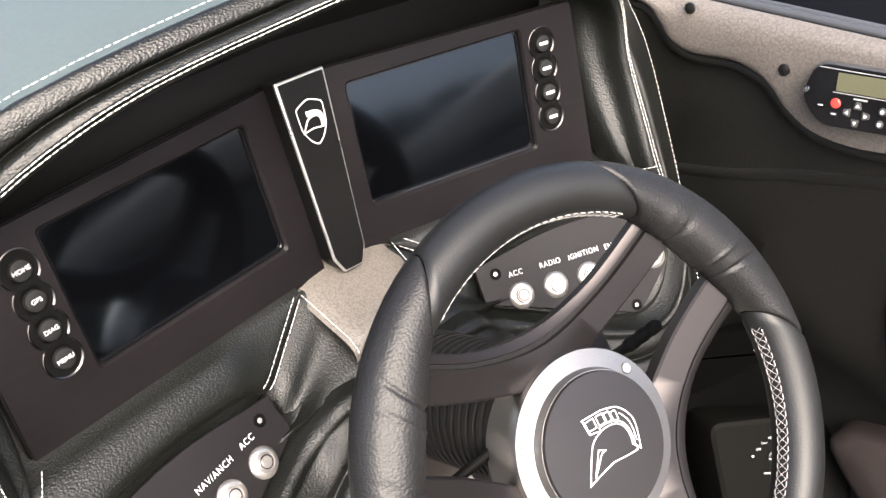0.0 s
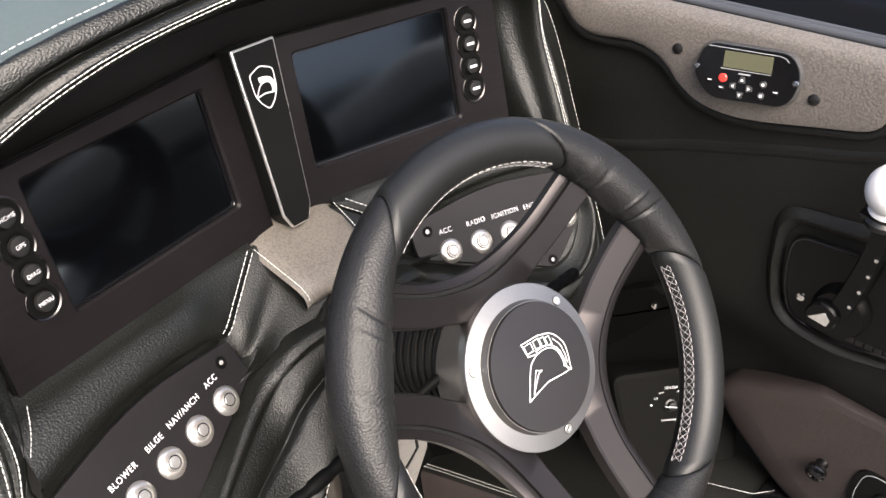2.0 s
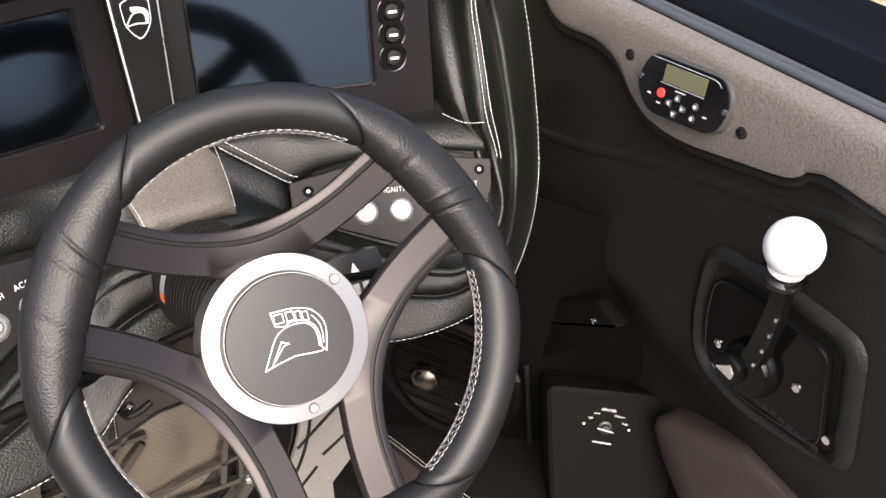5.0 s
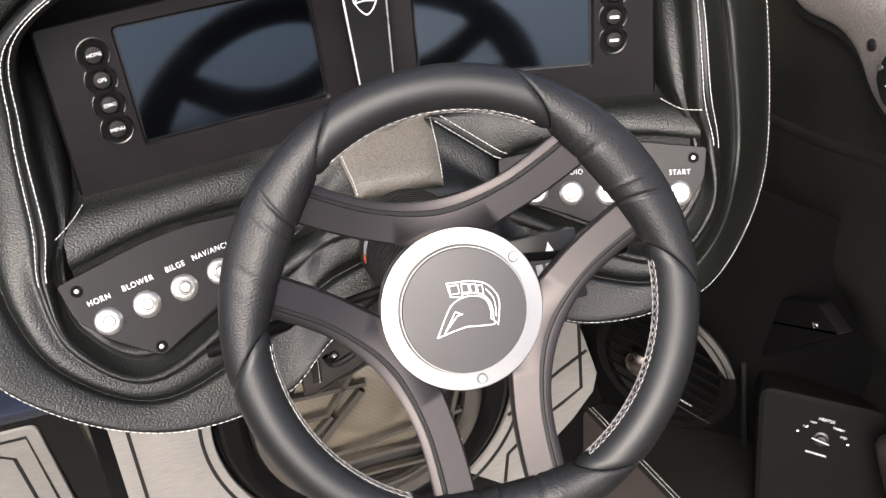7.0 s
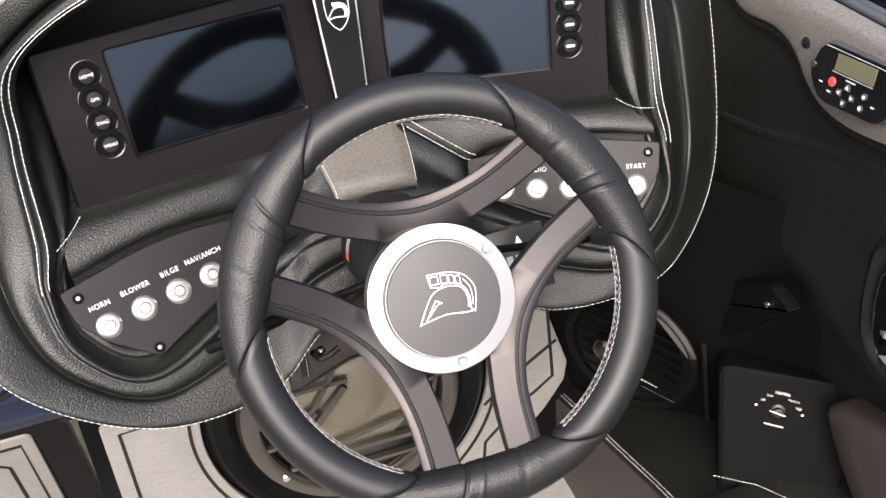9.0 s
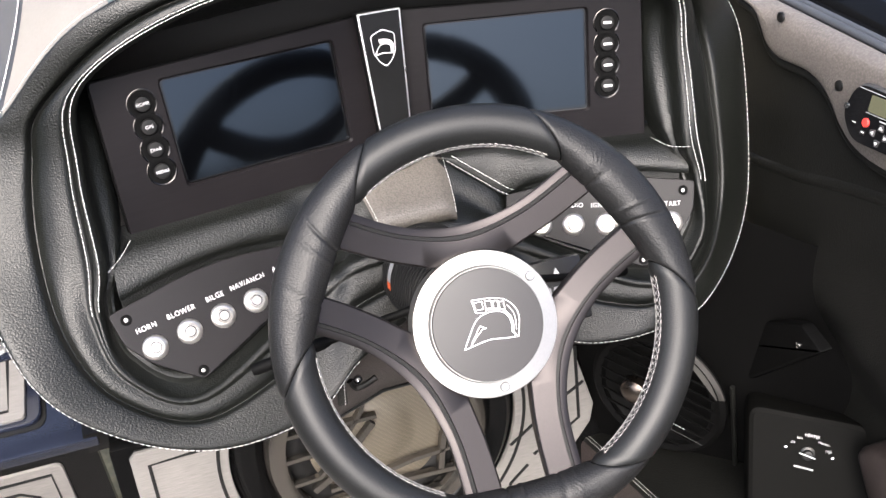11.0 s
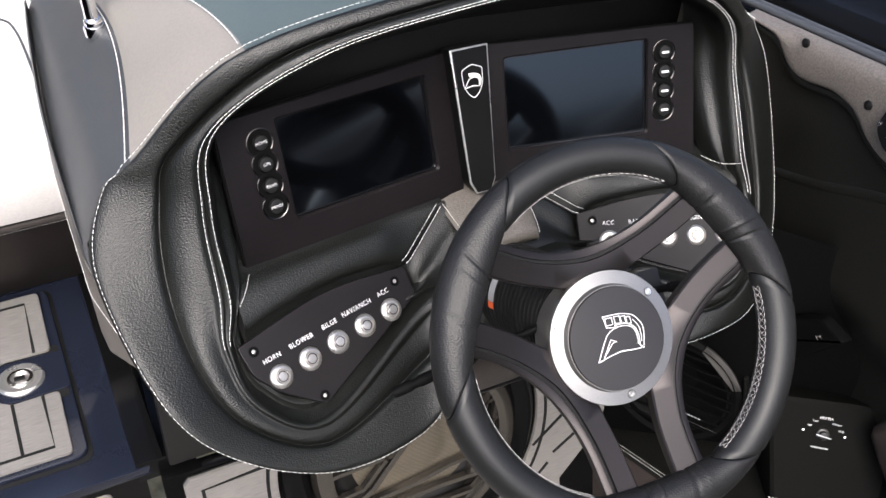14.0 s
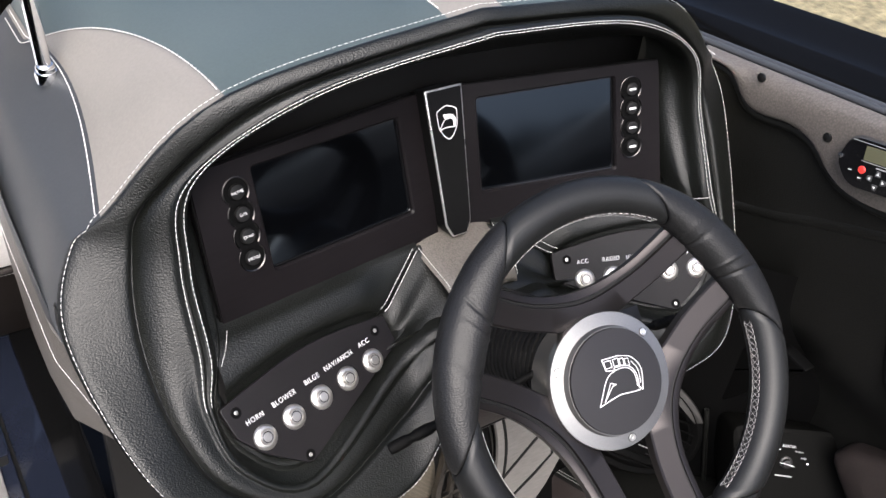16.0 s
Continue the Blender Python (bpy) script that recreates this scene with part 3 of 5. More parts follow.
# ---- switch panels ----
WORDS = {-1: ("HORN", "BLOWER", "BILGE", "NAV/ANCH", "ACC"), 1: ("ACC", "RADIO", "IGNITION", "ENGINE", "START")}
PANEL_XZ = [(0.110, 0.785, 0.004), (0.2, 0.799, 0.08), (0.298, 0.793, 0.004), (0.290, 0.772, 0.006), (0.268, 0.753, 0.008), (0.229, 0.731, 0.006), (0.105, 0.763, 0.006)]
for s in (-1, 1):
    mp = wing_pose(s, 0.2, 0.768)
    pan = thing("switch_panel", "black switch panel with five steel push buttons and white words", "switch panel", mp, "dash switch panels")
    mp.translation += Vector((-0.010, 0.00304, 0)) if s > 0 else Vector((0, 0, 0))
    pan.matrix_basis = mp
    out2 = rounded(flat(wing_pose(s, 0.2, 0.768), [(s * a, b, r) for a, b, r in PANEL_XZ], wing_y), 0.004, 5)
    part("plate", plate(out2, 0.005, 0.0008, base=-0.002), PANEL, pan, "satin black metal plate")
    inv = wing_pose(s, 0.2, 0.768).inverted()
    for x, z in ((0.284, 0.786), (0.229, 0.7365), (0.1245, 0.779)):
        c = inv @ Vector((s * x, wing_y(x, z), z))
        sc = part("screw", lathe([(0.0050, 0.0), (0.0050, 0.0004), (0.0047, 0.0005), (0.0043, 0.0001), (0, 0.0001)], 20), MATT, pan, "small socket screw in a dark recess", m=Matrix.Translation((c.x, c.y, 0.003)))
        part("screw_head", lathe([(0.0020, 0.0), (0.0018, 0.0007), (0.0011, 0.0009), (0.0008, 0.0002), (0, 0.0002)], 14), STEEL, sc, m=Matrix.Translation((0, 0, 0.0001)))
    for i in range(5):
        k = i if s < 0 else 4 - i
        x = 0.265 - 0.0320 * k
        z = 0.7628
        c = inv @ Vector((s * x, wing_y(x, z), z))
        b = part("push_button", lathe([(0.0116, 0.0), (0.0116, 0.0008), (0.0112, 0.0016), (0.0080, 0.0034), (0.0074, 0.0034), (0.0070, 0.0024), (0.0066, 0.0024), (0.0064, 0.0040), (0.0058, 0.0046), (0.0, 0.0047)], 36), STEEL, pan, "brushed steel push button", m=Matrix.Translation((c.x, c.y, 0.003)))
        part("pip_groove", lathe([(0.0052, 0.0), (0.0052, 0.0003), (0.0, 0.0003)], 20), CHAMFER, b, "dark ring round the pip", m=Matrix.Translation((0, 0, 0.0045)))
        part("pip", lathe([(0.0044, 0.0), (0.0044, 0.0004), (0.0040, 0.0008), (0.0, 0.0009)], 20), STEEL, b, m=Matrix.Translation((0, 0, 0.0044)))
        lettering(WORDS[s][i], 0.0068, WHITE, pan, Matrix.Translation((c.x, c.y + 0.0193, 0.0033)) @ Matrix.Rotation(radians(1.5 * s), 4, "Z") @ Matrix.Diagonal((0.90, 1, 1, 1)), "switch_word", 1.16)

# ---- steering wheel ----
WM = basis((-0.0035, -0.0035, 0.8608), (1, 0, 0), (-0.066, -0.699, 0.668))
wheel = thing("steering_wheel", "black leather boat steering wheel with grey spokes and a silver hub", "steering wheel", WM)
RC, RT = 0.1552, 0.0170


def rim_point(ang, th, swell=0.0):
    r = RT + swell
    return Vector(((RC + r * math.cos(th)) * math.cos(ang), (RC + r * math.cos(th)) * math.sin(ang), r * math.sin(th)))


def rim_piece(a0, a1, grip, name, mat, label):
    rows, steps, sides = [], 200 if grip else 40, 28
    for i in range(steps + 1):
        t = i / steps
        row = []
        for j in range(sides):
            th = 2 * math.pi * j / sides
            sw = -0.0018 * math.exp(-min(t, 1 - t) * (a1 - a0) / 0.45)
            if grip:
                side = max(0.0, math.cos(th - 2.45)) ** 0.6
                at_ang = 60 * t + 7.0 * math.cos(th) * (2 * t - 1)
                for c, h in ((0.73, 0.0008), (0.645, -0.0014), (0.42, 0.0008), (0.335, -0.0014)):
                    sw += h * side * math.exp(-((at_ang - 60 * c + 2.6 * math.cos(th)) / 0.60) ** 2)
                sw += 0.0080 * max(0.0, math.cos(th - math.pi * 0.95)) ** 1.3 * max(0.0, 1 - ((t - 0.5) / 0.5) ** 2)
            skew = 7.0 * math.cos(th) * (1 if grip else -1) * (2 * t - 1)
            row.append(rim_point(radians(a0 + (a1 - a0) * t + skew), th, sw))
        rows.append(row)
    return part(name, grid(rows, True), mat, wheel, label)


for mid in (90, 210, 330):
    rim_piece(mid - 29.85, mid + 29.85, False, "rim_section", RIM_LEATHER, "smooth black leather rim section")
    rim_piece(mid + 30.15, mid + 89.85, True, "grip_section", GRIP_LEATHER, "grained leather grip section with thumb folds")
    # laced seam along the inside
    bm = bmesh.new()
    steps = 27
    for i in range(steps):
        for d in (-1, 1):
            span = [rim_point(radians(mid - 32 + 64 * (i + k) / steps), math.pi * 0.955 + d * 0.21 * (2 * k - 1), 0.0003) for k in (0, 0.25, 0.5, 0.75, 1)]
            for p, q in zip(span, span[1:]):
                stitches([p, q], (q - p).length * 0.98, 1, 0.00024, bm=bm)
            p, q = (rim_point(radians(mid - 32 + 64 * (i + k) / steps), math.pi * 0.955 + d * 0.23, 0.0003) for k in (0.08, 0.80))
            stitches([p, q], (q - p).length * 0.98, 1, 0.00034, bm=bm)
    part("laced_seam", bm, LACE, wheel, "white crossed lacing inside the rim")
    # arched spoke that touches the hub and reaches the rim at both ends
    def edge_curve(pts):
        return catmull([Vector((x, y, 0)) for x, y in pts], 8)
    up = edge_curve([(-0.106, 0.120), (-0.086, 0.106), (-0.045, 0.0860), (0, 0.0785), (0.045, 0.0860), (0.086, 0.106), (0.106, 0.120)])
    lo = edge_curve([(-0.128, 0.098), (-0.100, 0.080), (-0.055, 0.0585), (0, 0.0430), (0.055, 0.0585), (0.100, 0.080), (0.128, 0.098)])
    rows = []
    for p, q in zip(up, lo):
        def at(t, z):
            v = p.lerp(q, t)
            k = min(max((0.152 - v.length) / 0.092, 0.0), 1.0)
            dip = 0.0275 * k * (1.25 - 0.25 * k * k) if k < 1 else 0.0275
            return Vector((v.x, v.y, z - dip))
        rows.append([at(0, -0.010), at(0, -0.001), at(0.05, 0.0), at(0.20, 0.0008), at(0.225, -0.0012), at(0.300, -0.0012), at(0.325, 0.0035), at(0.95, 0.0035), at(1, 0.002), at(1, -0.008), at(0.5, -0.012)])
    ob = part("spoke", grid(rows, True), SPOKE, wheel, "matt grey metal arched spoke")
    ob.matrix_basis = pose(0, 0, -0.0005, 0, 0, mid - 90)
    line = []
    for p, q in zip(up[3:-3], lo[3:-3]):
        def at(t, z):
            v = p.lerp(q, t)
            k = min(max((0.152 - v.length) / 0.092, 0.0), 1.0)
            return Vector((v.x, v.y, z - (0.0275 * k * (1.25 - 0.25 * k * k) if k < 1 else 0.0275)))
        line.append([at(0.215, -0.0006), at(0.308, -0.0006)])
    part("spoke_groove", grid(line), RUBBER, wheel, "black groove along the spoke").matrix_basis = pose(0, 0, 0, 0, 0, mid - 90)

# hub
HUB_Y = -0.0033
hub = part("hub_ring", lathe([(0.050, -0.062), (0.0585, -0.056), (0.0600, -0.030), (0.0600, -0.0205), (0.0594, -0.0195), (0.0478, -0.0180), (0.0462, -0.0118), (0.0457, -0.0118), (0.0454, -0.0125), (0.040, -0.015)], 96), ALLOY, wheel, "brushed silver hub ring",
           m=Matrix.Translation((0, HUB_Y, 0)))
part("hub_cap", lathe([(0.0456, -0.015), (0.0456, -0.0105), (0.0450, -0.0096), (0.02, -0.0090), (0, -0.0090)], 96), HUBCAP, wheel, "satin black hub cap", m=Matrix.Translation((0, HUB_Y, 0)))
for a in (34, 154, 274):
    p = (0.0530 * math.cos(radians(a)), 0.0530 * math.sin(radians(a)) + HUB_Y, -0.0186)
    # flat dark grey disc paints the shade of a recess round the screw
    part("screw_recess_shade", lathe([(0.0040, -0.001), (0.0040, 0.0004), (0.0, 0.0004)], 20), DARKGREY, wheel, m=basis(p, (-math.sin(radians(a)), math.cos(radians(a)), 0), (0.22 * math.cos(radians(a)), 0.22 * math.sin(radians(a)), 0.97)))
    part("hub_screw", lathe([(0.0034, 0.0), (0.0034, 0.0007), (0.0030, 0.0012), (0.0014, 0.0012), (0.0010, 0.0006), (0, 0.0006)], 20), EDGE, wheel, m=basis(p, (-math.sin(radians(a)), math.cos(radians(a)), 0), (0.22 * math.cos(radians(a)), 0.22 * math.sin(radians(a)), 0.97)))


def outline_mark(pts, width, parent, z, mat, name, closed=True):
    bm = bmesh.new()
    pts = [Vector((x, y, z)) for x, y in pts]
    for a, b in zip(pts, pts[1:] + (pts[:1] if closed else [])):
        d = (b - a).normalized()
        s_ = Vector((-d.y, d.x, 0)) * width / 2
        e = d * width / 2
        top = [a - s_ - e, a + s_ - e, b + s_ + e, b - s_ + e]
        lo_ = [bm.verts.new(v) for v in top]
        hi_ = [bm.verts.new(v + Vector((0, 0, 0.0003))) for v in top]
        bm.faces.new(hi_)
        for i in range(4):
            bm.faces.new((lo_[i], lo_[(i + 1) % 4], hi_[(i + 1) % 4], hi_[i]))
    return part(name, bm, mat, parent, smooth=False)


zc = -0.0090
def smooth2(pts, n=5):
    return [(p.x, p.y) for p in catmull([Vector((x, y, 0)) for x, y in pts], n)]


PLUME = [(-0.0095, 0.0185), (0.0060, 0.0173)] + smooth2([(0.0060, 0.0173), (0.0177, 0.0131), (0.0243, 0.0047), (0.0255, -0.0038), (0.0217, -0.0182)]) + smooth2([(0.0190, -0.0148), (0.0199, -0.0067), (0.0184, 0.0006), (0.0136, 0.0058), (0.0066, 0.0081), (0.0, 0.0083)]) + [(0.0003, 0.0062), (-0.0083, 0.0084)]
HELM = smooth2([(-0.0234, -0.0185), (-0.0125, -0.0017), (-0.0059, 0.0042), (0.0037, 0.0063), (0.0125, 0.0044), (0.0173, -0.0008), (0.0183, -0.0084), (0.0174, -0.0128)]) + [(0.0201, -0.0158), (0.0189, -0.0176), (0.0123, -0.0170), (-0.0007, -0.0150), (-0.0113, -0.0163)]
outline_mark(PLUME, 0.0007, wheel, zc, WHITE, "hub_mark")
outline_mark(HELM, 0.0007, wheel, zc, WHITE, "hub_mark")
outline_mark([(-0.0175, -0.0162), (-0.0073, -0.0028), (-0.0025, -0.0055), (-0.0063, -0.0059)], 0.0006, wheel, zc, WHITE, "hub_mark")
outline_mark(smooth2([(0.0180, 0.0085), (0.0217, 0.0020), (0.0223, -0.0052), (0.0213, -0.0120)]), 0.0006, wheel, zc, WHITE, "hub_mark", closed=False)
for x, y, w in ((-0.0048, 0.0131, 0.0066), (0.0033, 0.0125, 0.0052), (0.0089, 0.0112, 0.0040), (0.0138, 0.0094, 0.0038)):
    outline_mark([(x - w / 2, y - 0.0030), (x - w / 2, y + 0.0032), (x + w / 2, y + 0.0028), (x + w / 2, y - 0.0034)], 0.0006, wheel, zc, WHITE, "hub_mark")
# the same shape, small, on the bar between the displays
SMALL = lambda pts: [(0.40 * x - 0.0004, 0.40 * y + 0.0435) for x, y in pts]
part("emblem", plate(SMALL(PLUME), 0.0004, 0.0001, base=0.0012), WHITE, wedge, "white crest shape")
outline_mark(SMALL(HELM), 0.0010, wedge, 0.0012, WHITE, "emblem")

# column behind the wheel
CM = WM @ pose(0, HUB_Y, -0.012)
column = thing("steering_column", "black ribbed steering column with stalks and a small label", "steering column", CM)
part("shaft_cover", lathe([(0.046, -0.040), (0.046, -0.075), (0.044, -0.10), (0.0, -0.10)], 48), BLACK, column, "black shaft cover")
BELL = CM.inverted() @ basis((0, 0.035, 0.833), (1, 0, 0), (0, -0.86, 0.50))
prof = [(0.040, 0.0), (0.044, -0.004)]
for i in range(21):
    z = -0.006 - 0.0076 * i
    prof += [(0.0475, z), (0.0475, z - 0.0040), (0.0445, z - 0.0046), (0.0445, z - 0.0072)]
prof += [(0.048, -0.172), (0.048, -0.22)]
part("bellows", lathe(prof, 64), RUBBER, column, "ribbed black rubber bellows", m=BELL)


def tag(a0, a1, mat, label):
    rows = [[Vector((0.0480 * math.cos(radians(a)), 0.0480 * math.sin(radians(a)), z)) for a in [a0 + (a1 - a0) * i / 8 for i in range(9)]] for z in (-0.124, -0.112)]
    part("label_tag", grid(rows), mat, column, label, m=BELL)


tag(170, 178, ORANGE, "orange end of a small label")
tag(140, 169.5, GREYPRINT, "grey printed label")
part("control_box", box(0.045, 0.128, -0.030, 0.032, -0.165, -0.132, 0.003), BLACK, column, "black control box with white marks")
part("box_mark", plate([(0.097, 0.014), (0.106, 0.014), (0.1015, 0.024)], 0.0004, 0.0001, base=-0.1322), WHITE, column)
for x in (0.090, 0.099, 0.108):
    part("box_mark", box(x - 0.003, x + 0.003, -0.004, 0.006, -0.1322, -0.1317, 0.0001), GREYPRINT, column)


def stalk(a, b, c, name, label):
    pts = [Vector(a).lerp(Vector(b), i / 6) for i in range(7)]
    bm = tube(pts, 0.0036, 14)
    d = (Vector(c) - Vector(b)).normalized()
    p0 = Vector(b)
    ln = (Vector(c) - p0).length
    ts = [0, 0.04, 0.1, 0.3, 0.34, 0.40, 0.44, 0.62, 0.66, 0.72, 0.76, 0.95, 1.0]
    rs = [0.0036, 0.0048, 0.0054, 0.0054, 0.0044, 0.0044, 0.0054, 0.0054, 0.0044, 0.0044, 0.0054, 0.0054, 0.0045]
    tube([p0 + d * ln * t for t in ts], rs, 16, bm=bm)
    return part(name, bm, MATT, column, label, m=CM.inverted())


stalk((-0.045, 0.052, 0.836), (-0.122, 0.057, 0.816), (-0.188, 0.062, 0.797), "stalk", "black ribbed stalk")
stalk((0.045, 0.060, 0.830), (0.110, 0.069, 0.807), (0.164, 0.078, 0.789), "stalk", "black ribbed stalk")

# brown panel under the column
knee = thing("knee_panel", "brown leather panel under the steering column with a bolt", "panel")
rows = []
for i in range(21):
    x = -0.115 + 0.23 * i / 20
    zb = 0.523 + 0.030 * min(max((x + 0.105) / 0.06, 0.0), 1.0)
    rows.append(catmull([(x, 0.152, 0.712), (x, 0.150, 0.66), (x, 0.168, 0.605), (x, 0.196, zb + 0.008), (x, 0.203, zb), (x, 0.215, zb - 0.002), (x, 0.30, zb + 0.004)], 3))
part("panel", grid(rows), BROWN, knee, "brown leather panel")
part("edge_piping", tube([(-0.115 + 0.23 * i / 20, 0.2005, 0.521 + 0.030 * min(max((-0.01 + 0.23 * i / 20) / 0.06, 0.0), 1.0)) for i in range(21)], 0.0022, 8), BLACK, knee, "black edge piping")
part("tab", box(-0.110, -0.100, 0.124, 0.130, 0.640, 0.690, 0.002), LEATHER, knee, "black stitched leather tab")
part("stitching", stitches([(-0.103, 0.1232, 0.642), (-0.102, 0.1232, 0.689)], 0.003, 0.0014), THREAD, knee)
part("bolt", lathe([(0.005, 0), (0.005, 0.002), (0.0035, 0.0035), (0.0015, 0.0035), (0, 0.0025)], 18), CHROME, knee, "steel bolt", m=basis((-0.085, 0.143, 0.653), (1, 0, 0), (0, -1, 0.3)))
part("loop", tube(catmull([(-0.093, 0.142, 0.654), (-0.088, 0.139, 0.645), (-0.078, 0.138, 0.647), (-0.066, 0.140, 0.652)], 5), 0.0035, 8), RUBBER, knee, "black cable loop")


# ---- deck over the dash ----
deck = thing("dash_deck", "vinyl dash deck in teal, taupe and slate panels with white seams", "deck cover")
CROWNS = [catmull([Vector((x, y, z)) for x, z, y in e[6:]], 12) for e in (EDGE_RING, EDGE_RIGHT)]


def crown(x):
    """Height and front of the deck at a distance from the middle."""
    line = CROWNS[x > 0]
    x = abs(x)
    for a, b in zip(line, line[1:]):
        if b.x <= x <= a.x:
            t = (a.x - x) / max(a.x - b.x, 1e-6)
            return a.z + (b.z - a.z) * t, a.y + (b.y - a.y) * t
    return line[0].z, line[0].y


def deck_point(x, y, lift=0.0):
    z, y0 = crown(x)
    return Vector((x, y, z - 0.05 * (y - y0) + 0.10 * max(0.0, 0.96 - z) * min(1.0, (y - y0) / 0.2) + lift))


def seam_a(y):
    return -0.345 + 0.030 * math.sin(min(max((y - 0.283) / 0.30, 0.0), 1.0) * 3.14 * 0.75)


def seam_b(y):
    k = min(max((y - 0.279) / 0.30, 0.0), 1.0)
    return -0.235 - 0.095 * k ** 2.0


def deck_panel(x0, x1, name, mat, label, nx=18, ny=20):
    rows = []
    for j in range(ny + 1):
        row = []
        for i in range(nx + 1):
            t = i / nx
            xa, xb = x0(0.28), x1(0.28)
            z0, y0 = crown(xa + (xb - xa) * t)
            y = y0 + (0.66 - y0) * j / ny
            x = x0(y) + (x1(y) - x0(y)) * t
            lift = (0.0035 * math.sin(min(1.0, min(t, 1 - t) * 9) * 1.57) - 0.001) * min(1.0, j / 3) - (0.002 if j == 0 else 0.0)
            row.append(deck_point(x, y, lift))
        rows.append(row)
    part(name, grid(rows), mat, deck, label)


def seam(fx, off, name="deck_seam"):
    pts = []
    for j in range(60):
        y = 0.285 + 0.365 * j / 59
        pts.append(deck_point(fx(y) + off, y, 0.0046))
    part(name, stitches(pts, 0.0060, 0.0006, 0.00065), THREAD, deck, "white seam stitching")


for s in (-1, 1):
    fa = (lambda y, s=s: -s * seam_a(y))
    fb = (lambda y, s=s: -s * seam_b(y))
    deck_panel(lambda y, s=s: -0.4000 + 0.020 * min(max((y - 0.42) / 0.24, 0.0), 1.0) ** 1.6 if s < 0 else 0.390, fa, "deck_panel", SLATE, "slate grey vinyl panel")
    deck_panel(fa, fb, "deck_panel", DECK_TAUPE, "taupe vinyl panel")
    deck_panel(fb, lambda y, s=s: s * 0.030, "deck_panel", TEAL, "dark teal vinyl panel")
    seam(fa, s * 0.004)
    seam(fb, s * 0.004)
    seam(lambda y, s=s: s * 0.030, s * 0.004)
deck_panel(lambda y: -0.030, lambda y: 0.030, "deck_panel", DECK_TAUPE, "taupe vinyl centre strip", nx=6)
# console side below the deck, port side
def side_in(y):
    """How far the console's port edge draws in towards the bow."""
    return 0.020 * min(max((y - 0.42) / 0.24, 0.0), 1.0) ** 1.6


def side_rows(levels):
    """Rows along the console's port side: (x, z) pairs, ending behind the dash edge."""
    out = []
    for x, z in levels:
        y0 = 0.243 - 1.3 * max(0.0, 0.862 - z) + 3.5 * max(0.0, 0.79 - z) if z > 0.67 and x < -0.3945 else 0.375
        row = []
        for j in range(15):
            y = y0 + (0.66 - y0) * j / 14
            k = min(max((0.27 - y) / 0.14, 0.0), 1.0)
            row.append(Vector((x + 0.004 + 0.032 * k + side_in(y), y, z + 0.05 * (j / 14) * min(max((z - 0.68) / 0.14, 0.0), 1.0))))
        out.append(row)
    return out


top_row = [deck_point(-0.3985 + side_in(0.243 + (0.66 - 0.243) * j / 14), 0.243 + (0.66 - 0.243) * j / 14, -0.001) for j in range(15)]
part("side_panel", grid([top_row] + side_rows([(-0.4040, 0.858), (-0.4060, 0.852), (-0.4060, 0.843), (-0.402, 0.838)])), SLATE, deck, "slate vinyl roll at the console side")
part("side_band", grid(side_rows([(-0.4010, 0.841), (-0.4055, 0.836), (-0.4075, 0.800), (-0.4065, 0.740), (-0.4040, 0.690), (-0.398, 0.678)])), TAUPE, deck, "taupe leather band with a white seam")
part("stitching", stitches([Vector((-0.4043 + 0.032 * min(max((0.27 - 0.15 - 0.50 * j / 30) / 0.14, 0.0), 1.0) + side_in(0.15 + 0.50 * j / 30), 0.15 + 0.50 * j / 30, 0.800 + 0.05 * 0.857 * max(0.0, (0.15 + 0.50 * j / 30 - 0.162) / 0.498))) for j in range(31)]), THREAD, deck)
part("side_body", grid(side_rows([(-0.394, 0.685), (-0.390, 0.64), (-0.380, 0.55), (-0.370, 0.392)])), MATT, deck, "dull black console side")
part("console_front", box(-0.362, 0.40, 0.352, 0.372, 0.40, 0.72, 0.004), BLACK, deck, "black panel under the dash")

# windscreen foot and its chrome strut
rail = thing("windscreen_rail", "black windscreen base rail on the deck", "rail")
part("rail", tube(catmull([(-0.62, 0.60, 0.93), (-0.36, 0.655, 0.965), (-0.1, 0.665, 1.035), (0.2, 0.66, 1.02), (0.44, 0.60, 0.94)], 8), 0.016, 12), HULL, rail)
strut = thing("chrome_strut", "upright chrome windscreen strut on a round collar", "strut")
part("post", tube([(-0.330, 0.491, 0.945), (-0.334, 0.505, 1.10), (-0.338, 0.52, 1.30)], 0.0070, 20), CHROME, strut)
part("collar", lathe([(0.0105, -0.006), (0.011, 0.002), (0.0098, 0.005), (0.0090, 0.005), (0.0090, 0.010), (0.0075, 0.012)], 32), CHROME, strut, m=Matrix.Translation((-0.330, 0.491, 0.953)))

# ---- bulkhead with foam pads and the floor ----
FLOOR_Z = 0.07
tagged(part("floor", box(-1.5, 0.46, -1.6, 0.46, FLOOR_Z - 0.05, FLOOR_Z, 0.0), FOAM), "grey foam boat floor", "floor", kind="structure")
BN = Vector((0, -1, 0.35)).normalized()
BM = basis((-0.030, 0.3205, 0.31), (1, 0, 0), BN)
tagged(part("wall_bulkhead", box(-0.345, 0.42, -0.30, 0.075, -0.03, -0.006, 0.004), HULL, m=BM), "gloss black sloping bulkhead under the dash", "bulkhead", kind="structure")


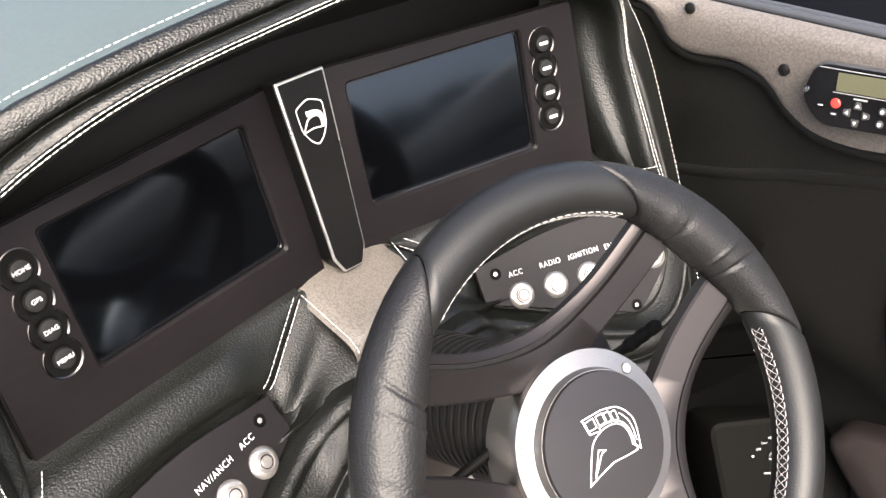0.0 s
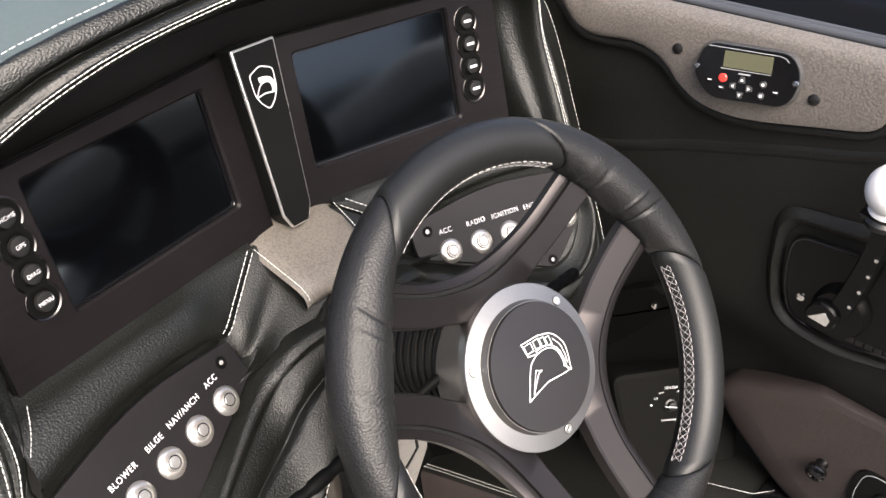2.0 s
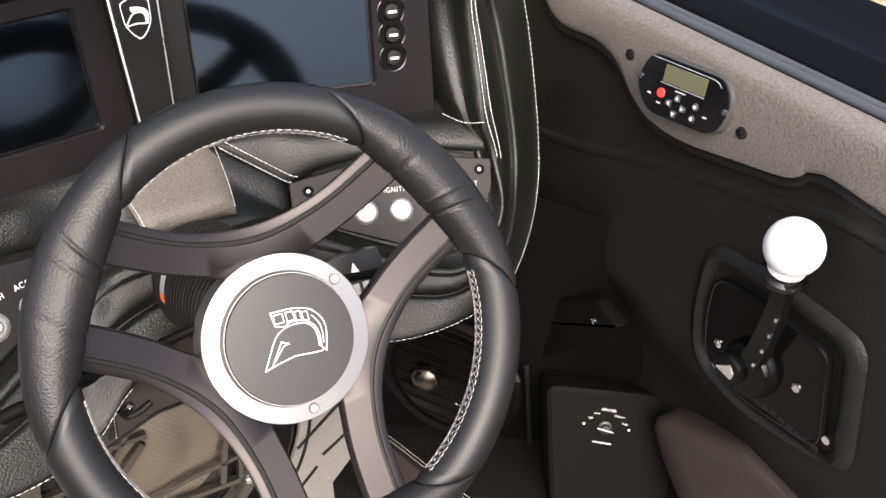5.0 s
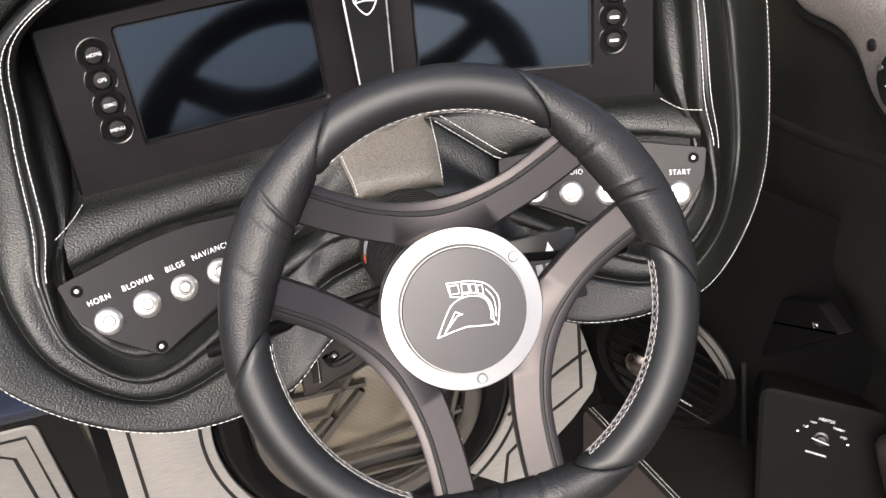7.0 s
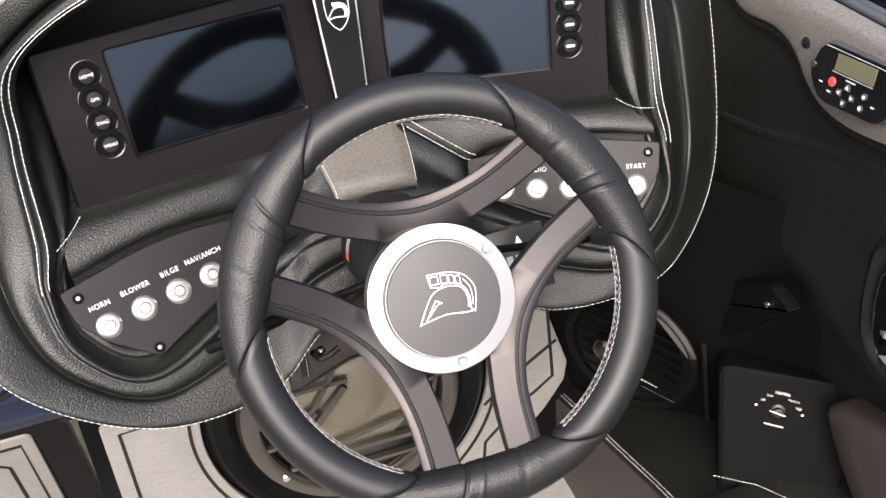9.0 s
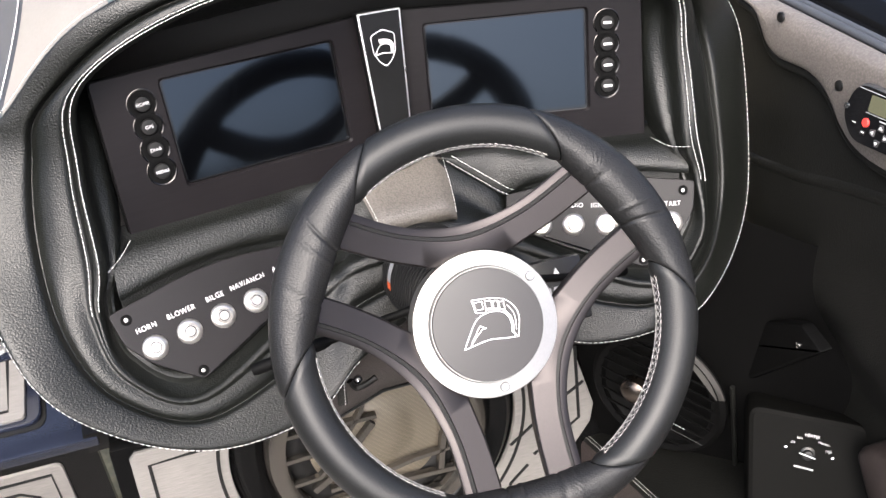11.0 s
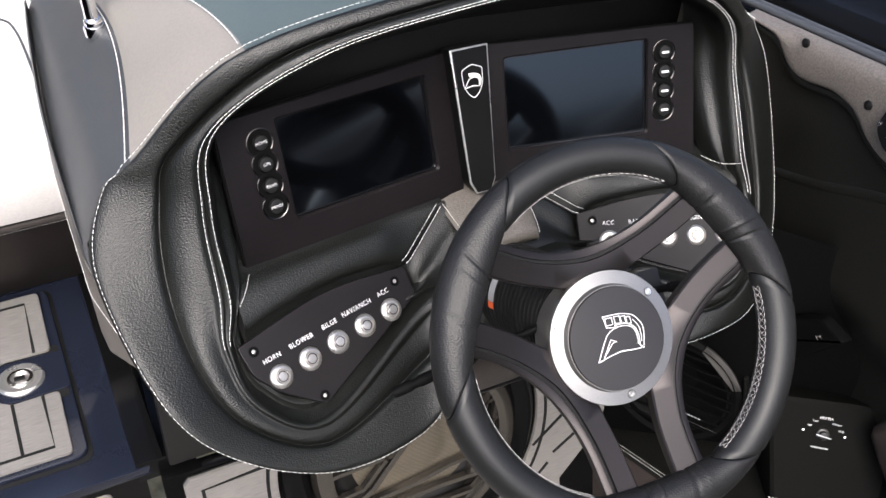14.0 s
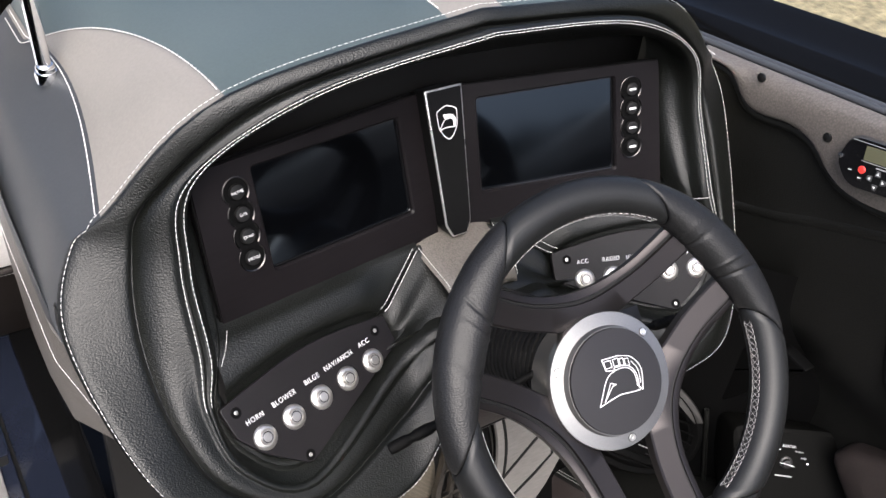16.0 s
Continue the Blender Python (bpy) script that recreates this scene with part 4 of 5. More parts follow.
def foam_pad(name, outline, m, label, grooves=()):
    t = thing(name, label, "deck pad", m, "foam deck pads")
    part("pad", plate(outline, 0.006, 0.0015), FOAM, t)
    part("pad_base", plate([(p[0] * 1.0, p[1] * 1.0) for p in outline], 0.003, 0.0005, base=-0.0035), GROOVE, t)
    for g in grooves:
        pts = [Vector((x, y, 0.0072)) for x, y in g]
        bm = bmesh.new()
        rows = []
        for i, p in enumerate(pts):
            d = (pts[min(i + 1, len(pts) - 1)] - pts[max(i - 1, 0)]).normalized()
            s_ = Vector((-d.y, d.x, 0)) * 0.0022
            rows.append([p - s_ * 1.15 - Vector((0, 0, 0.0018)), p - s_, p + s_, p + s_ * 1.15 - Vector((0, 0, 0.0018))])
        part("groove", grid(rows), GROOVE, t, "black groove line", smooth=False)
    return t


def circ(r, a0, a1, n=16, c=(0, 0)):
    return [(c[0] + r * math.cos(radians(a0 + (a1 - a0) * i / n)), c[1] + r * math.sin(radians(a0 + (a1 - a0) * i / n))) for i in range(n + 1)]


foam_pad("foam_pad", [(-0.314, 0.070), (-0.322, 0.062), (-0.322, -0.245)] + circ(0.203, 232, 160, 18), BM,
         "grey foam pad on the bulkhead beside the speaker", [[(-0.300, -0.245), (-0.300, 0.048), (-0.212, 0.052)], circ(0.217, 232, 165, 18)])
foam_pad("foam_pad", circ(0.203, 28, -52, 18) + [(0.235, -0.245), (0.235, -0.16), (0.285, -0.115), (0.318, -0.075), (0.325, -0.045), (0.295, 0.065), (0.255, 0.09), (0.20, 0.095)], BM,
         "grey foam pad with angular grooves on the bulkhead",
         [circ(0.217, 26, -56, 18), [(0.19, -0.078), (0.268, -0.025), (0.31, -0.002)], [(0.300, 0.06), (0.300, -0.062), (0.268, -0.082), (0.225, -0.105)],
          [(0.215, -0.12), (0.185, -0.145), (0.178, -0.19), (0.18, -0.24)]])

# ---- bulkhead speaker ----
spk = thing("floor_speaker", "large round speaker with gunmetal slatted grille and gold cone", "speaker", BM)
part("trim_ring", lathe([(0.158, -0.004), (0.195, -0.004), (0.196, 0.004), (0.188, 0.012), (0.170, 0.010), (0.160, 0.002)], 96, caps=False), HULL, spk, "gloss black trim ring")
part("grille_ring", lathe([(0.128, 0.012), (0.130, 0.020), (0.140, 0.024), (0.152, 0.022), (0.157, 0.014), (0.157, 0.0), (0.128, 0.0)], 96, caps=False), CAGE, spk, "gunmetal grille ring")
part("surround", lathe([(0.130, -0.003), (0.118, 0.003), (0.108, 0.002), (0.098, -0.003)], 64, caps=False), RUBBER, spk, "black rubber surround")
part("cone", lathe([(0.100, -0.0035), (0.092, -0.001), (0.060, -0.003), (0.050, -0.002), (0.045, 0.001), (0.025, 0.005), (0.0, 0.0065)], 64, caps=False), CONE, spk, "woven gold cone")


def slat(pts, w, h, z):
    bm = bmesh.new()
    pts = [Vector((x, y, z)) for x, y in pts]
    rows = []
    for i, p in enumerate(pts):
        d = (pts[min(i + 1, len(pts) - 1)] - pts[max(i - 1, 0)]).normalized()
        s_ = Vector((-d.y, d.x, 0)) * w / 2
        rows.append([p - s_, p - s_ * 0.8 + Vector((0, 0, h)), p + s_ * 0.8 + Vector((0, 0, h)), p + s_])
    return part("slat", grid(rows, True), CAGE, spk, smooth=False)


for line, w in (([(-0.130, 0.042), (-0.060, 0.041), (0.000, 0.040)], 0.0055), ([(-0.136, 0.003), (-0.055, 0.006), (-0.021, 0.052), (-0.004, 0.095)], 0.0060),
                ([(-0.126, -0.037), (-0.089, -0.034), (-0.050, 0.002)], 0.0055), ([(-0.100, -0.054), (-0.075, -0.040), (-0.006, 0.030)], 0.0085),
                ([(-0.078, -0.060), (-0.010, -0.056), (0.046, -0.046), (0.090, -0.044)], 0.0060), ([(-0.100, -0.079), (0.030, -0.076), (0.112, -0.080)], 0.0065),
                ([(-0.075, -0.108), (0.0, -0.104), (0.080, -0.106)], 0.0050), ([(0.118, 0.060), (0.106, 0.020), (0.089, -0.025), (0.080, -0.074)], 0.0080),
                ([(0.131, 0.040), (0.124, 0.014), (0.108, -0.040), (0.104, -0.078)], 0.0060), ([(0.098, 0.000), (0.130, 0.008)], 0.0050),
                ([(0.086, -0.045), (0.122, -0.038)], 0.0050), ([(0.106, 0.036), (0.128, 0.042)], 0.0050), ([(-0.004, 0.095), (0.060, 0.085), (0.116, 0.062)], 0.0060),
                ([(-0.110, 0.074), (-0.060, 0.078), (-0.012, 0.080)], 0.0050)):
    slat(line, w * 1.25, 0.010, 0.010)
for a in (218, 324, 38, 142):
    p = (0.139 * math.cos(radians(a)), 0.139 * math.sin(radians(a)), 0.0235)
    part("bolt", lathe([(0.005, 0), (0.005, 0.002), (0.004, 0.0028), (0, 0.0028)], 16), CHROME, spk, m=Matrix.Translation(p))

# ---- raised walkway with the hatch, port side ----
tagged(part("floor_walkway", box(-1.5, -0.384, 0.3695, 1.7, 0.374, 0.392, 0.004), NAVY), "raised navy gelcoat walkway floor", "floor", kind="structure")
tagged(part("wall_riser", box(-1.5, -0.392, 0.376, 0.39, FLOOR_Z, 0.373, 0.0), HULL), "gloss black riser under the walkway", "riser", kind="structure")
LP = basis((-0.692, 0.568, 0.392), (1, 0, 0), (0, 0, 1))
hatch = thing("locker_hatch", "navy locker hatch with grey foam pad and a latch", "hatch", LP)
lid = rounded([(-0.30, -0.156, 0.02), (0.2425, -0.156, 0.02), (0.2425, 0.168, 0.02), (-0.30, 0.168, 0.02)], 0.02, 6)
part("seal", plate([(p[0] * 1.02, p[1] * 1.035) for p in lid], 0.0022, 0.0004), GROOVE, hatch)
part("lid", plate(lid, 0.009, 0.002), NAVY, hatch, "navy lid")
PADS = [(-0.28, -0.148), (0.224, -0.148), (0.226, -0.040), (0.165, -0.042), (0.142, -0.026), (0.133, 0.0), (0.142, 0.026), (0.165, 0.040), (0.228, 0.038), (0.230, 0.158), (-0.28, 0.158)]
part("latch_border", plate(rounded([(0.120, -0.03, 0.02), (0.155, -0.052, 0.02), (0.238, -0.050), (0.238, 0.048), (0.155, 0.050, 0.02), (0.120, 0.03, 0.02)], 0.006, 5), 0.0012, 0.0003, base=0.0088), GROOVE, hatch, "black border round the latch")
part("latch_plate", plate(rounded([(0.142, -0.022, 0.02), (0.160, -0.038, 0.02), (0.2405, -0.036), (0.2405, 0.034), (0.160, 0.036, 0.02), (0.142, 0.022, 0.02)], 0.004, 5), 0.0030, 0.0008, base=0.0090), NAVY, hatch, "navy tongue under the latch")
part("pad", plate(rounded(PADS, 0.008, 4), 0.005, 0.0012, base=0.0095), FOAM, hatch, "grey foam pad with dark grooves")
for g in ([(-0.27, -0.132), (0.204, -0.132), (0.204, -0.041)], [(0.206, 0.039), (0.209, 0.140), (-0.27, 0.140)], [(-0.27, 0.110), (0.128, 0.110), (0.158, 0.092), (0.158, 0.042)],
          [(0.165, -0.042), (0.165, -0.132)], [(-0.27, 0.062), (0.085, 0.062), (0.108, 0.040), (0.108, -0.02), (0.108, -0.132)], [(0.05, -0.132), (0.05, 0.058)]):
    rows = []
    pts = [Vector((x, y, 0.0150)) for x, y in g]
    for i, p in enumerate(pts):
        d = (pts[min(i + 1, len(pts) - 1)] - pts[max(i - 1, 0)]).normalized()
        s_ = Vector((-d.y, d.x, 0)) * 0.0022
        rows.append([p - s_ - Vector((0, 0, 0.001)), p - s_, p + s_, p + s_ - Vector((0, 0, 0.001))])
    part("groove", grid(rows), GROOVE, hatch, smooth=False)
latch = part("latch", lathe([(0.031, 0.0), (0.031, 0.002), (0.028, 0.0045), (0.019, 0.0040), (0.0175, 0.0020), (0.0, 0.0020)], 48), EDGE, hatch, "round chrome flush latch", m=Matrix.Translation((0.182, -0.001, 0.0118)) @ Matrix.Diagonal((1.02, 0.90, 1.2, 1)))
part("latch_cup", lathe([(0.0172, 0.0021), (0.0172, 0.0024), (0.0, 0.0024)], 28), STEEL, latch)
part("latch_ring", lathe([(0.0165, 0.002), (0.0165, 0.0052), (0.0125, 0.0058), (0.0120, 0.002)], 32, caps=False), CHROME, latch)
part("keyhole", box(-0.008, 0.006, -0.004, 0.004, 0.002, 0.0046, 0.001), BLACK, latch)
RP = basis((-0.70, 0.3755, 0.23), (1, 0, 0), (0, -1, 0.02))
foam_pad("foam_pad", rounded([(-0.4, -0.14), (0.262, -0.14), (0.262, 0.125), (-0.4, 0.125)], 0.012, 5), RP, "grey foam pad on the walkway riser", [[(-0.4, 0.108), (0.245, 0.108), (0.245, -0.14)], [(-0.4, 0.085), (0.20, 0.085), (0.22, 0.07), (0.22, -0.14)]])

tagged(part("trim_walkway_edge", box(-0.402, -0.325, 0.372, 1.6, 0.36, 0.3985, 0.003), HULL), "gloss black edging where the walkway meets the console", "trim", kind="structure")
# bow seat past the console
seat = thing("bow_seat", "white vinyl bow seat with a dark brown base", "seat")
base_bm = box(-1.5, -0.36, 0.652, 1.6, 0.392, 0.600, 0.010)
for v in base_bm.verts:
    if v.co.y < 1.0:
        v.co.y += 0.10 * (0.600 - v.co.z) / 0.208
part("base", base_bm, SEAT_BASE, seat, "dark brown vinyl seat base")
part("cushion", box(-1.5, -0.352, 0.640, 1.6, 0.603, 0.705, 0.026), SEAT, seat, "white vinyl cushion")
part("backrest", box(-1.5, -0.30, 1.25, 1.6, 0.705, 1.02, 0.05), SEAT, seat, "white vinyl backrest")
part("piping", tube([(-1.5, 0.645, 0.602), (-0.36, 0.645, 0.602)], 0.0045, 8), SEAT_BASE, seat)
part("seam", tube(catmull([(-0.42, 1.24, 0.7045), (-0.42, 1.03, 0.7055), (-0.394, 0.97, 0.7055), (-0.386, 0.86, 0.7055), (-0.386, 0.68, 0.7055)], 8), 0.002, 6), PIPING, seat)
part("stitching", stitches([(-1.4, 0.6575, 0.585), (-0.37, 0.6575, 0.585)]), THREAD, seat)

# ---- starboard side ----
def side_top(y):
    """Height of the side trim's top line, which rises towards the stern."""
    return 0.958 - 0.19 * max(y, -0.25)


WPROF = catmull([Vector((0.440, 0, 0.93)), Vector((0.440, 0, 0.80)), Vector((0.441, 0, 0.68)), Vector((0.452, 0, 0.61)), Vector((0.485, 0, 0.545)), Vector((0.500, 0, 0.48)), Vector((0.502, 0, 0.30)), Vector((0.502, 0, FLOOR_Z))], 4)
wrows = [[Vector((p.x, y, min(p.z, side_top(y) - 0.02))) for p in WPROF] + [Vector((0.53, y, FLOOR_Z)), Vector((0.53, y, 0.86))] for y in (-1.6, -0.8, -0.4, 0.0, 0.2, 0.3, 0.4, 0.8)]
tagged(part("wall_starboard", grid(wrows, True), SIDE_VINYL), "black vinyl starboard side lining", "wall", kind="structure")
crease = thing("lining_fold", "soft raised fold along the black side lining", "lining fold")
part("fold", tube(catmull([(0.4485, 0.32, 0.690), (0.4485, 0.198, 0.741), (0.4485, 0.117, 0.784), (0.4485, -0.031, 0.850), (0.4485, -0.163, 0.893), (0.4485, -0.6, 0.905)], 5), 0.011, 16), SIDE_VINYL, crease)
trim = thing("side_trim", "taupe leather side trim panel with black rivets and a wavy lower edge", "side trim")
LOWER = [(0.375, 0.884), (0.355, 0.882), (0.322, 0.883), (0.303, 0.873), (0.285, 0.860), (0.260, 0.857), (0.215, 0.869), (0.185, 0.868), (0.165, 0.860), (0.145, 0.848), (0.115, 0.840), (0.07, 0.846), (0.0, 0.872), (-0.040, 0.888),
         (-0.052, 0.898), (-0.060, 0.908), (-0.10, 0.918), (-0.3, 0.928), (-0.9, 0.94)]
low = catmull([(0, y, z) for y, z in LOWER], 5)
rows = []
for p in low:
    y, z, top = p.y, p.z, side_top(p.y)
    rows.append(catmull([(0.440, y, z - 0.003), (0.430, y, z), (0.425, y, z + min(0.006, 0.3 * (top - z))), (0.424, y, z + 0.5 * (top - z)), (0.4265, y, top - 0.3 * min(0.04, top - z)), (0.433, y, top - 0.003), (0.441, y, top), (0.447, y, top - 0.002), (0.452, y, top - 0.012)], 3))
part("panel", grid(rows), SIDE_TAUPE, trim, "grained taupe leather panel")
part("lower_piping", tube([Vector((0.436, p.y, p.z - 0.006)) for p in low], 0.006, 10), SIDE_VINYL, trim, "black piping under the trim")
for y, z in ((0.269, 0.903), (0.159, 0.887), (0.012, 0.899), (-0.2, 0.93)):
    part("rivet", lathe([(0.0058, 0), (0.0055, 0.0018), (0.003, 0.003), (0, 0.0033)], 20), BLACK, trim, "black rivet", m=basis((0.4245, y, z), (0, -1, 0), (-1, 0, 0.06)))
gun = thing("gunwale", "gloss black gunwale with a rubber strip", "gunwale")
SEC = [(0.446, -0.030), (0.458, -0.012), (0.466, -0.014), (0.503, -0.014), (0.511, 0.004), (0.519, 0.009), (0.527, 0.005), (0.531, -0.004), (0.568, 0.000), (0.588, 0.018), (0.600, 0.022), (0.610, 0.012), (0.614, -0.04), (0.60, -0.35), (0.52, -0.95), (0.35, -1.5)]
GUN_Y = [-1.8, -1.2, -0.6, -0.3, -0.1, 0.0, 0.2, 0.4, 0.6, 0.8, 1.2, 1.6]
rows = [[Vector((x - 0.02 * max(0, y - 0.4) ** 1.2, y, side_top(y) + z)) for x, z in SEC] for y in GUN_Y]
part("moulding", grid(rows), HULL, gun, "gloss black moulding with a raised ridge")
for x, z in ((0.4525, 0.0005), (0.4605, 0.0015)):
    part("rubber_strip", tube([(x, y, side_top(y) + z) for y in GUN_Y[:-3]], 0.0042, 10), PIPING, gun, "bluish grey rubber piping")

remote = thing("stereo_remote", "black stereo remote with an olive display and one red button", "remote control", basis((0.4245, 0.088, 0.893), (0, -1, 0.28), (-1, 0, 0.22)))
RO = rounded([(-0.0460, -0.004, 0.010), (-0.036, 0.027, 0.014), (0.052, 0.026, 0.016), (0.0640, 0.008, 0.014), (0.056, -0.026, 0.018), (-0.027, -0.028, 0.016)], 0.014, 6)
part("body", plate([(p[0] * 1.02, p[1] * 1.03 + 0.001) for p in RO], 0.026, 0.004, base=-0.016), DARKGREY, remote, "dark grey plastic body")
part("face", plate([(p[0] * 0.985, p[1] * 0.975) for p in RO], 0.0016, 0.0006, base=0.0098), GLOSS, remote, "gloss black face")
part("lcd_display", plate(rounded([(-0.0146, 0.0045), (0.0342, 0.0045), (0.0342, 0.0205), (-0.0146, 0.0205)], 0.001, 3), 0.0008, 0.0002, base=0.0112), LCD, remote, "olive display window")
part("trim_line", tube([(-0.032, 0.0232, 0.0114), (0.040, 0.0222, 0.0114), (0.046, 0.0205, 0.0114), (0.049, 0.0175, 0.0114)], 0.0004, 6), GREYPRINT, remote)
part("trim_line", tube([(-0.0168, 0.0032, 0.0114), (0.0340, 0.0032, 0.0114)], 0.0004, 6), GREYPRINT, remote)
part("raised_bar", box(0.002, 0.014, -0.0006, 0.0008, 0.0112, 0.0116, 0), GREYPRINT, remote)
for x, y in ((-0.0261, -0.0103), (-0.0132, -0.0161), (0.0408, -0.0127)):
    part("key", box(x - 0.0030, x + 0.0030, y - 0.0022, y + 0.0022, 0.0110, 0.0124, 0.0006), CHAMFER, remote, "small square silver key")
    part("key_mark", box(x - 0.0022, x + 0.0022, y + 0.0002, y + 0.0012, 0.0122, 0.0126, 0), WHITE, remote)
for x, y in ((0.0281, -0.0066), (0.0273, -0.0176)):
    key = part("key", lathe([(0.0034, 0), (0.0034, 0.0010), (0.0028, 0.0014), (0, 0.0015)], 18), DARKGREY, remote, "small round grey key", m=Matrix.Translation((x, y, 0.0112)))
    part("key_mark", lathe([(0.0016, 0.0014), (0.0016, 0.0018), (0, 0.0018)], 12), WHITE, key)
for x, y, a in ((0.0067, -0.0055, 90), (-0.0019, -0.0122, 180), (0.0146, -0.0130, 0), (0.0062, -0.0202, 270)):
    key = part("key", plate(rounded([(-0.0030, -0.0036), (0.0034, -0.0022), (0.0034, 0.0022), (-0.0030, 0.0036)], 0.001, 3), 0.0012, 0.0004), DARKGREY, remote, "grey direction key", m=Matrix.Translation((x, y, 0.0112)) @ Matrix.Rotation(radians(a), 4, "Z"))
    part("key_mark", plate([(0.0018, 0), (-0.0012, 0.0018), (-0.0012, -0.0018)], 0.0004, 0.0001, base=0.0012), WHITE, key)
part("key", lathe([(0.0044, 0), (0.0044, 0.0010), (0.0036, 0.0018), (0, 0.0019)], 20), RED, remote, "red power key", m=Matrix.Translation((-0.0130, -0.0061, 0.0112)))
for x, y in ((-0.0415, 0.002), (0.0588, -0.001)):
    part("screw", lathe([(0.0030, 0), (0.003, 0.001), (0.001, 0.0014), (0, 0.0010)], 14), CHROME, remote, m=Matrix.Translation((x, y, 0.0112)))

# throttle control in its recess
SW = basis((0.439, -0.10, 0.710), (0, -1, 0), (-1, 0, 0))
thr = thing("throttle_control", "black throttle lever with a white knob in a side recess", "throttle", SW)


def side_xy(pts):
    return [(-(p[0] + 0.10), p[1] - 0.715) + tuple(p[2:]) for p in pts]


rim_o = rounded(side_xy([(-0.005, 0.690, 0.035), (0.010, 0.778, 0.03), (-0.10, 0.806, 0.05), (-0.172, 0.812, 0.035), (-0.190, 0.765, 0.05), (-0.222, 0.680, 0.03), (-0.10, 0.636, 0.06), (-0.030, 0.640, 0.03)]), 0.03, 8)
rim_i = rounded(side_xy([(-0.022, 0.700, 0.03), (-0.012, 0.763, 0.02), (-0.10, 0.780, 0.04), (-0.152, 0.788, 0.025), (-0.166, 0.757, 0.04), (-0.196, 0.680, 0.02), (-0.10, 0.652, 0.05), (-0.042, 0.655, 0.025)]), 0.02, 8)
rows = []
for t, z in ((0, 0.0), (0.15, 0.005), (0.45, 0.0075), (0.75, 0.005), (0.95, -0.001), (1.0, -0.004)):
    rows.append([Vector((a[0] + (b[0] - a[0]) * t, a[1] + (b[1] - a[1]) * t, z)) for a, b in zip(rim_o, rim_i)])
part("recess_rim", grid(rows, True), SIDE_VINYL, thr, "padded black rim")
pin = rounded(side_xy([(-0.026, 0.702, 0.03), (-0.017, 0.757, 0.02), (-0.10, 0.774, 0.04), (-0.149, 0.781, 0.02), (-0.162, 0.753, 0.03), (-0.189, 0.685, 0.02), (-0.10, 0.658, 0.05), (-0.046, 0.660, 0.02)]), 0.02, 8)
part("plate", plate(pin, 0.005, 0.002, base=0.002), HULL, thr, "gloss black plate")
part("plate_lip", tube([Vector((p[0] * 0.97, p[1] * 0.97, 0.0075)) for p in pin], 0.0018, 8, closed=True), GLOSS, thr)
part("pivot", lathe([(0.030, 0.004), (0.030, 0.012), (0.026, 0.020), (0.0, 0.021)], 40), HULL, thr, m=Matrix.Translation((-0.006, -0.014, 0)))
disc = part("cap", lathe([(0.017, 0.0), (0.017, 0.006), (0.015, 0.008), (0.0, 0.0082)], 32), HULL, thr, "black cap with a silver mark", m=Matrix.Translation((-0.018, -0.020, 0.020)))
part("cap_mark", plate(rounded([(-0.012, -0.006), (0.009, -0.006), (0.010, 0.002), (0.002, 0.009), (-0.002, 0.004)], 0.002, 3), 0.0006, 0.0001, base=0.0082), EDGE, disc)
arm = catmull([(-0.006, -0.010, 0.018), (-0.002, 0.030, 0.022), (0.000, 0.078, 0.031), (-0.002, 0.115, 0.037)], 6)
rows = []
for i, p in enumerate(arm):
    w = 0.013 - 0.004 * i / len(arm)
    rows.append([p + Vector((-w, 0, -0.004)), p + Vector((-w * 0.8, 0, 0.004)), p + Vector((w * 0.8, 0, 0.004)), p + Vector((w, 0, -0.004))])
part("lever", grid(rows, True), HULL, thr, "gloss black lever")
for i in range(4):
    q = arm[3 + 3 * i] + Vector((0.006, 0, 0.0045))
    part("lever_stud", lathe([(0.0022, 0), (0.002, 0.0012), (0, 0.0014)], 12), CHROME, thr, m=Matrix.Translation(q))
KM = basis((0, 0, 0), (1, 0, 0), (-0.06, 1, 0.10))
KM.translation = Vector((-0.006, 0.122, 0.037))
part("collar", lathe([(0.010, -0.010), (0.016, -0.006), (0.017, 0.0), (0.014, 0.003), (0.0135, 0.009)], 24), BLACK, thr, "black collar", m=KM)
part("flange", plate(rounded([(-0.020, -0.011), (0.020, -0.011), (0.020, 0.011), (-0.020, 0.011)], 0.004, 4), 0.003, 0.001, base=0.0), CHAMFER, thr, "dark metal flange under the knob", m=KM)
part("knob", lathe([(0.0150, 0.0075), (0.0158, 0.0085), (0.0152, 0.0125)] + [(0.0248 * math.cos(radians(a)), 0.0335 + 0.0248 * math.sin(radians(a))) for a in (-55, -42, -30, -15, 0, 15, 30, 45, 58, 70, 80)] + [(0.0, 0.0583)], 40), KNOB, thr, "glossy white ball knob", m=KM)
for x, y in ((0.040, 0.008), (-0.048, -0.024), (0.087, -0.012)):
    part("bolt", lathe([(0.0048, 0), (0.0045, 0.002), (0.002, 0.0028), (0, 0.0024)], 16), CHROME, thr, m=Matrix.Translation((x, y, 0.007)))
for i in range(8):
    part("raised_bar", box(0.004 + 0.0098 * i, 0.0115 + 0.0098 * i, -0.046, -0.040, 0.0071, 0.0080, 0.0002), PANEL, thr, m=Matrix.Rotation(radians(9), 4, "Z"))

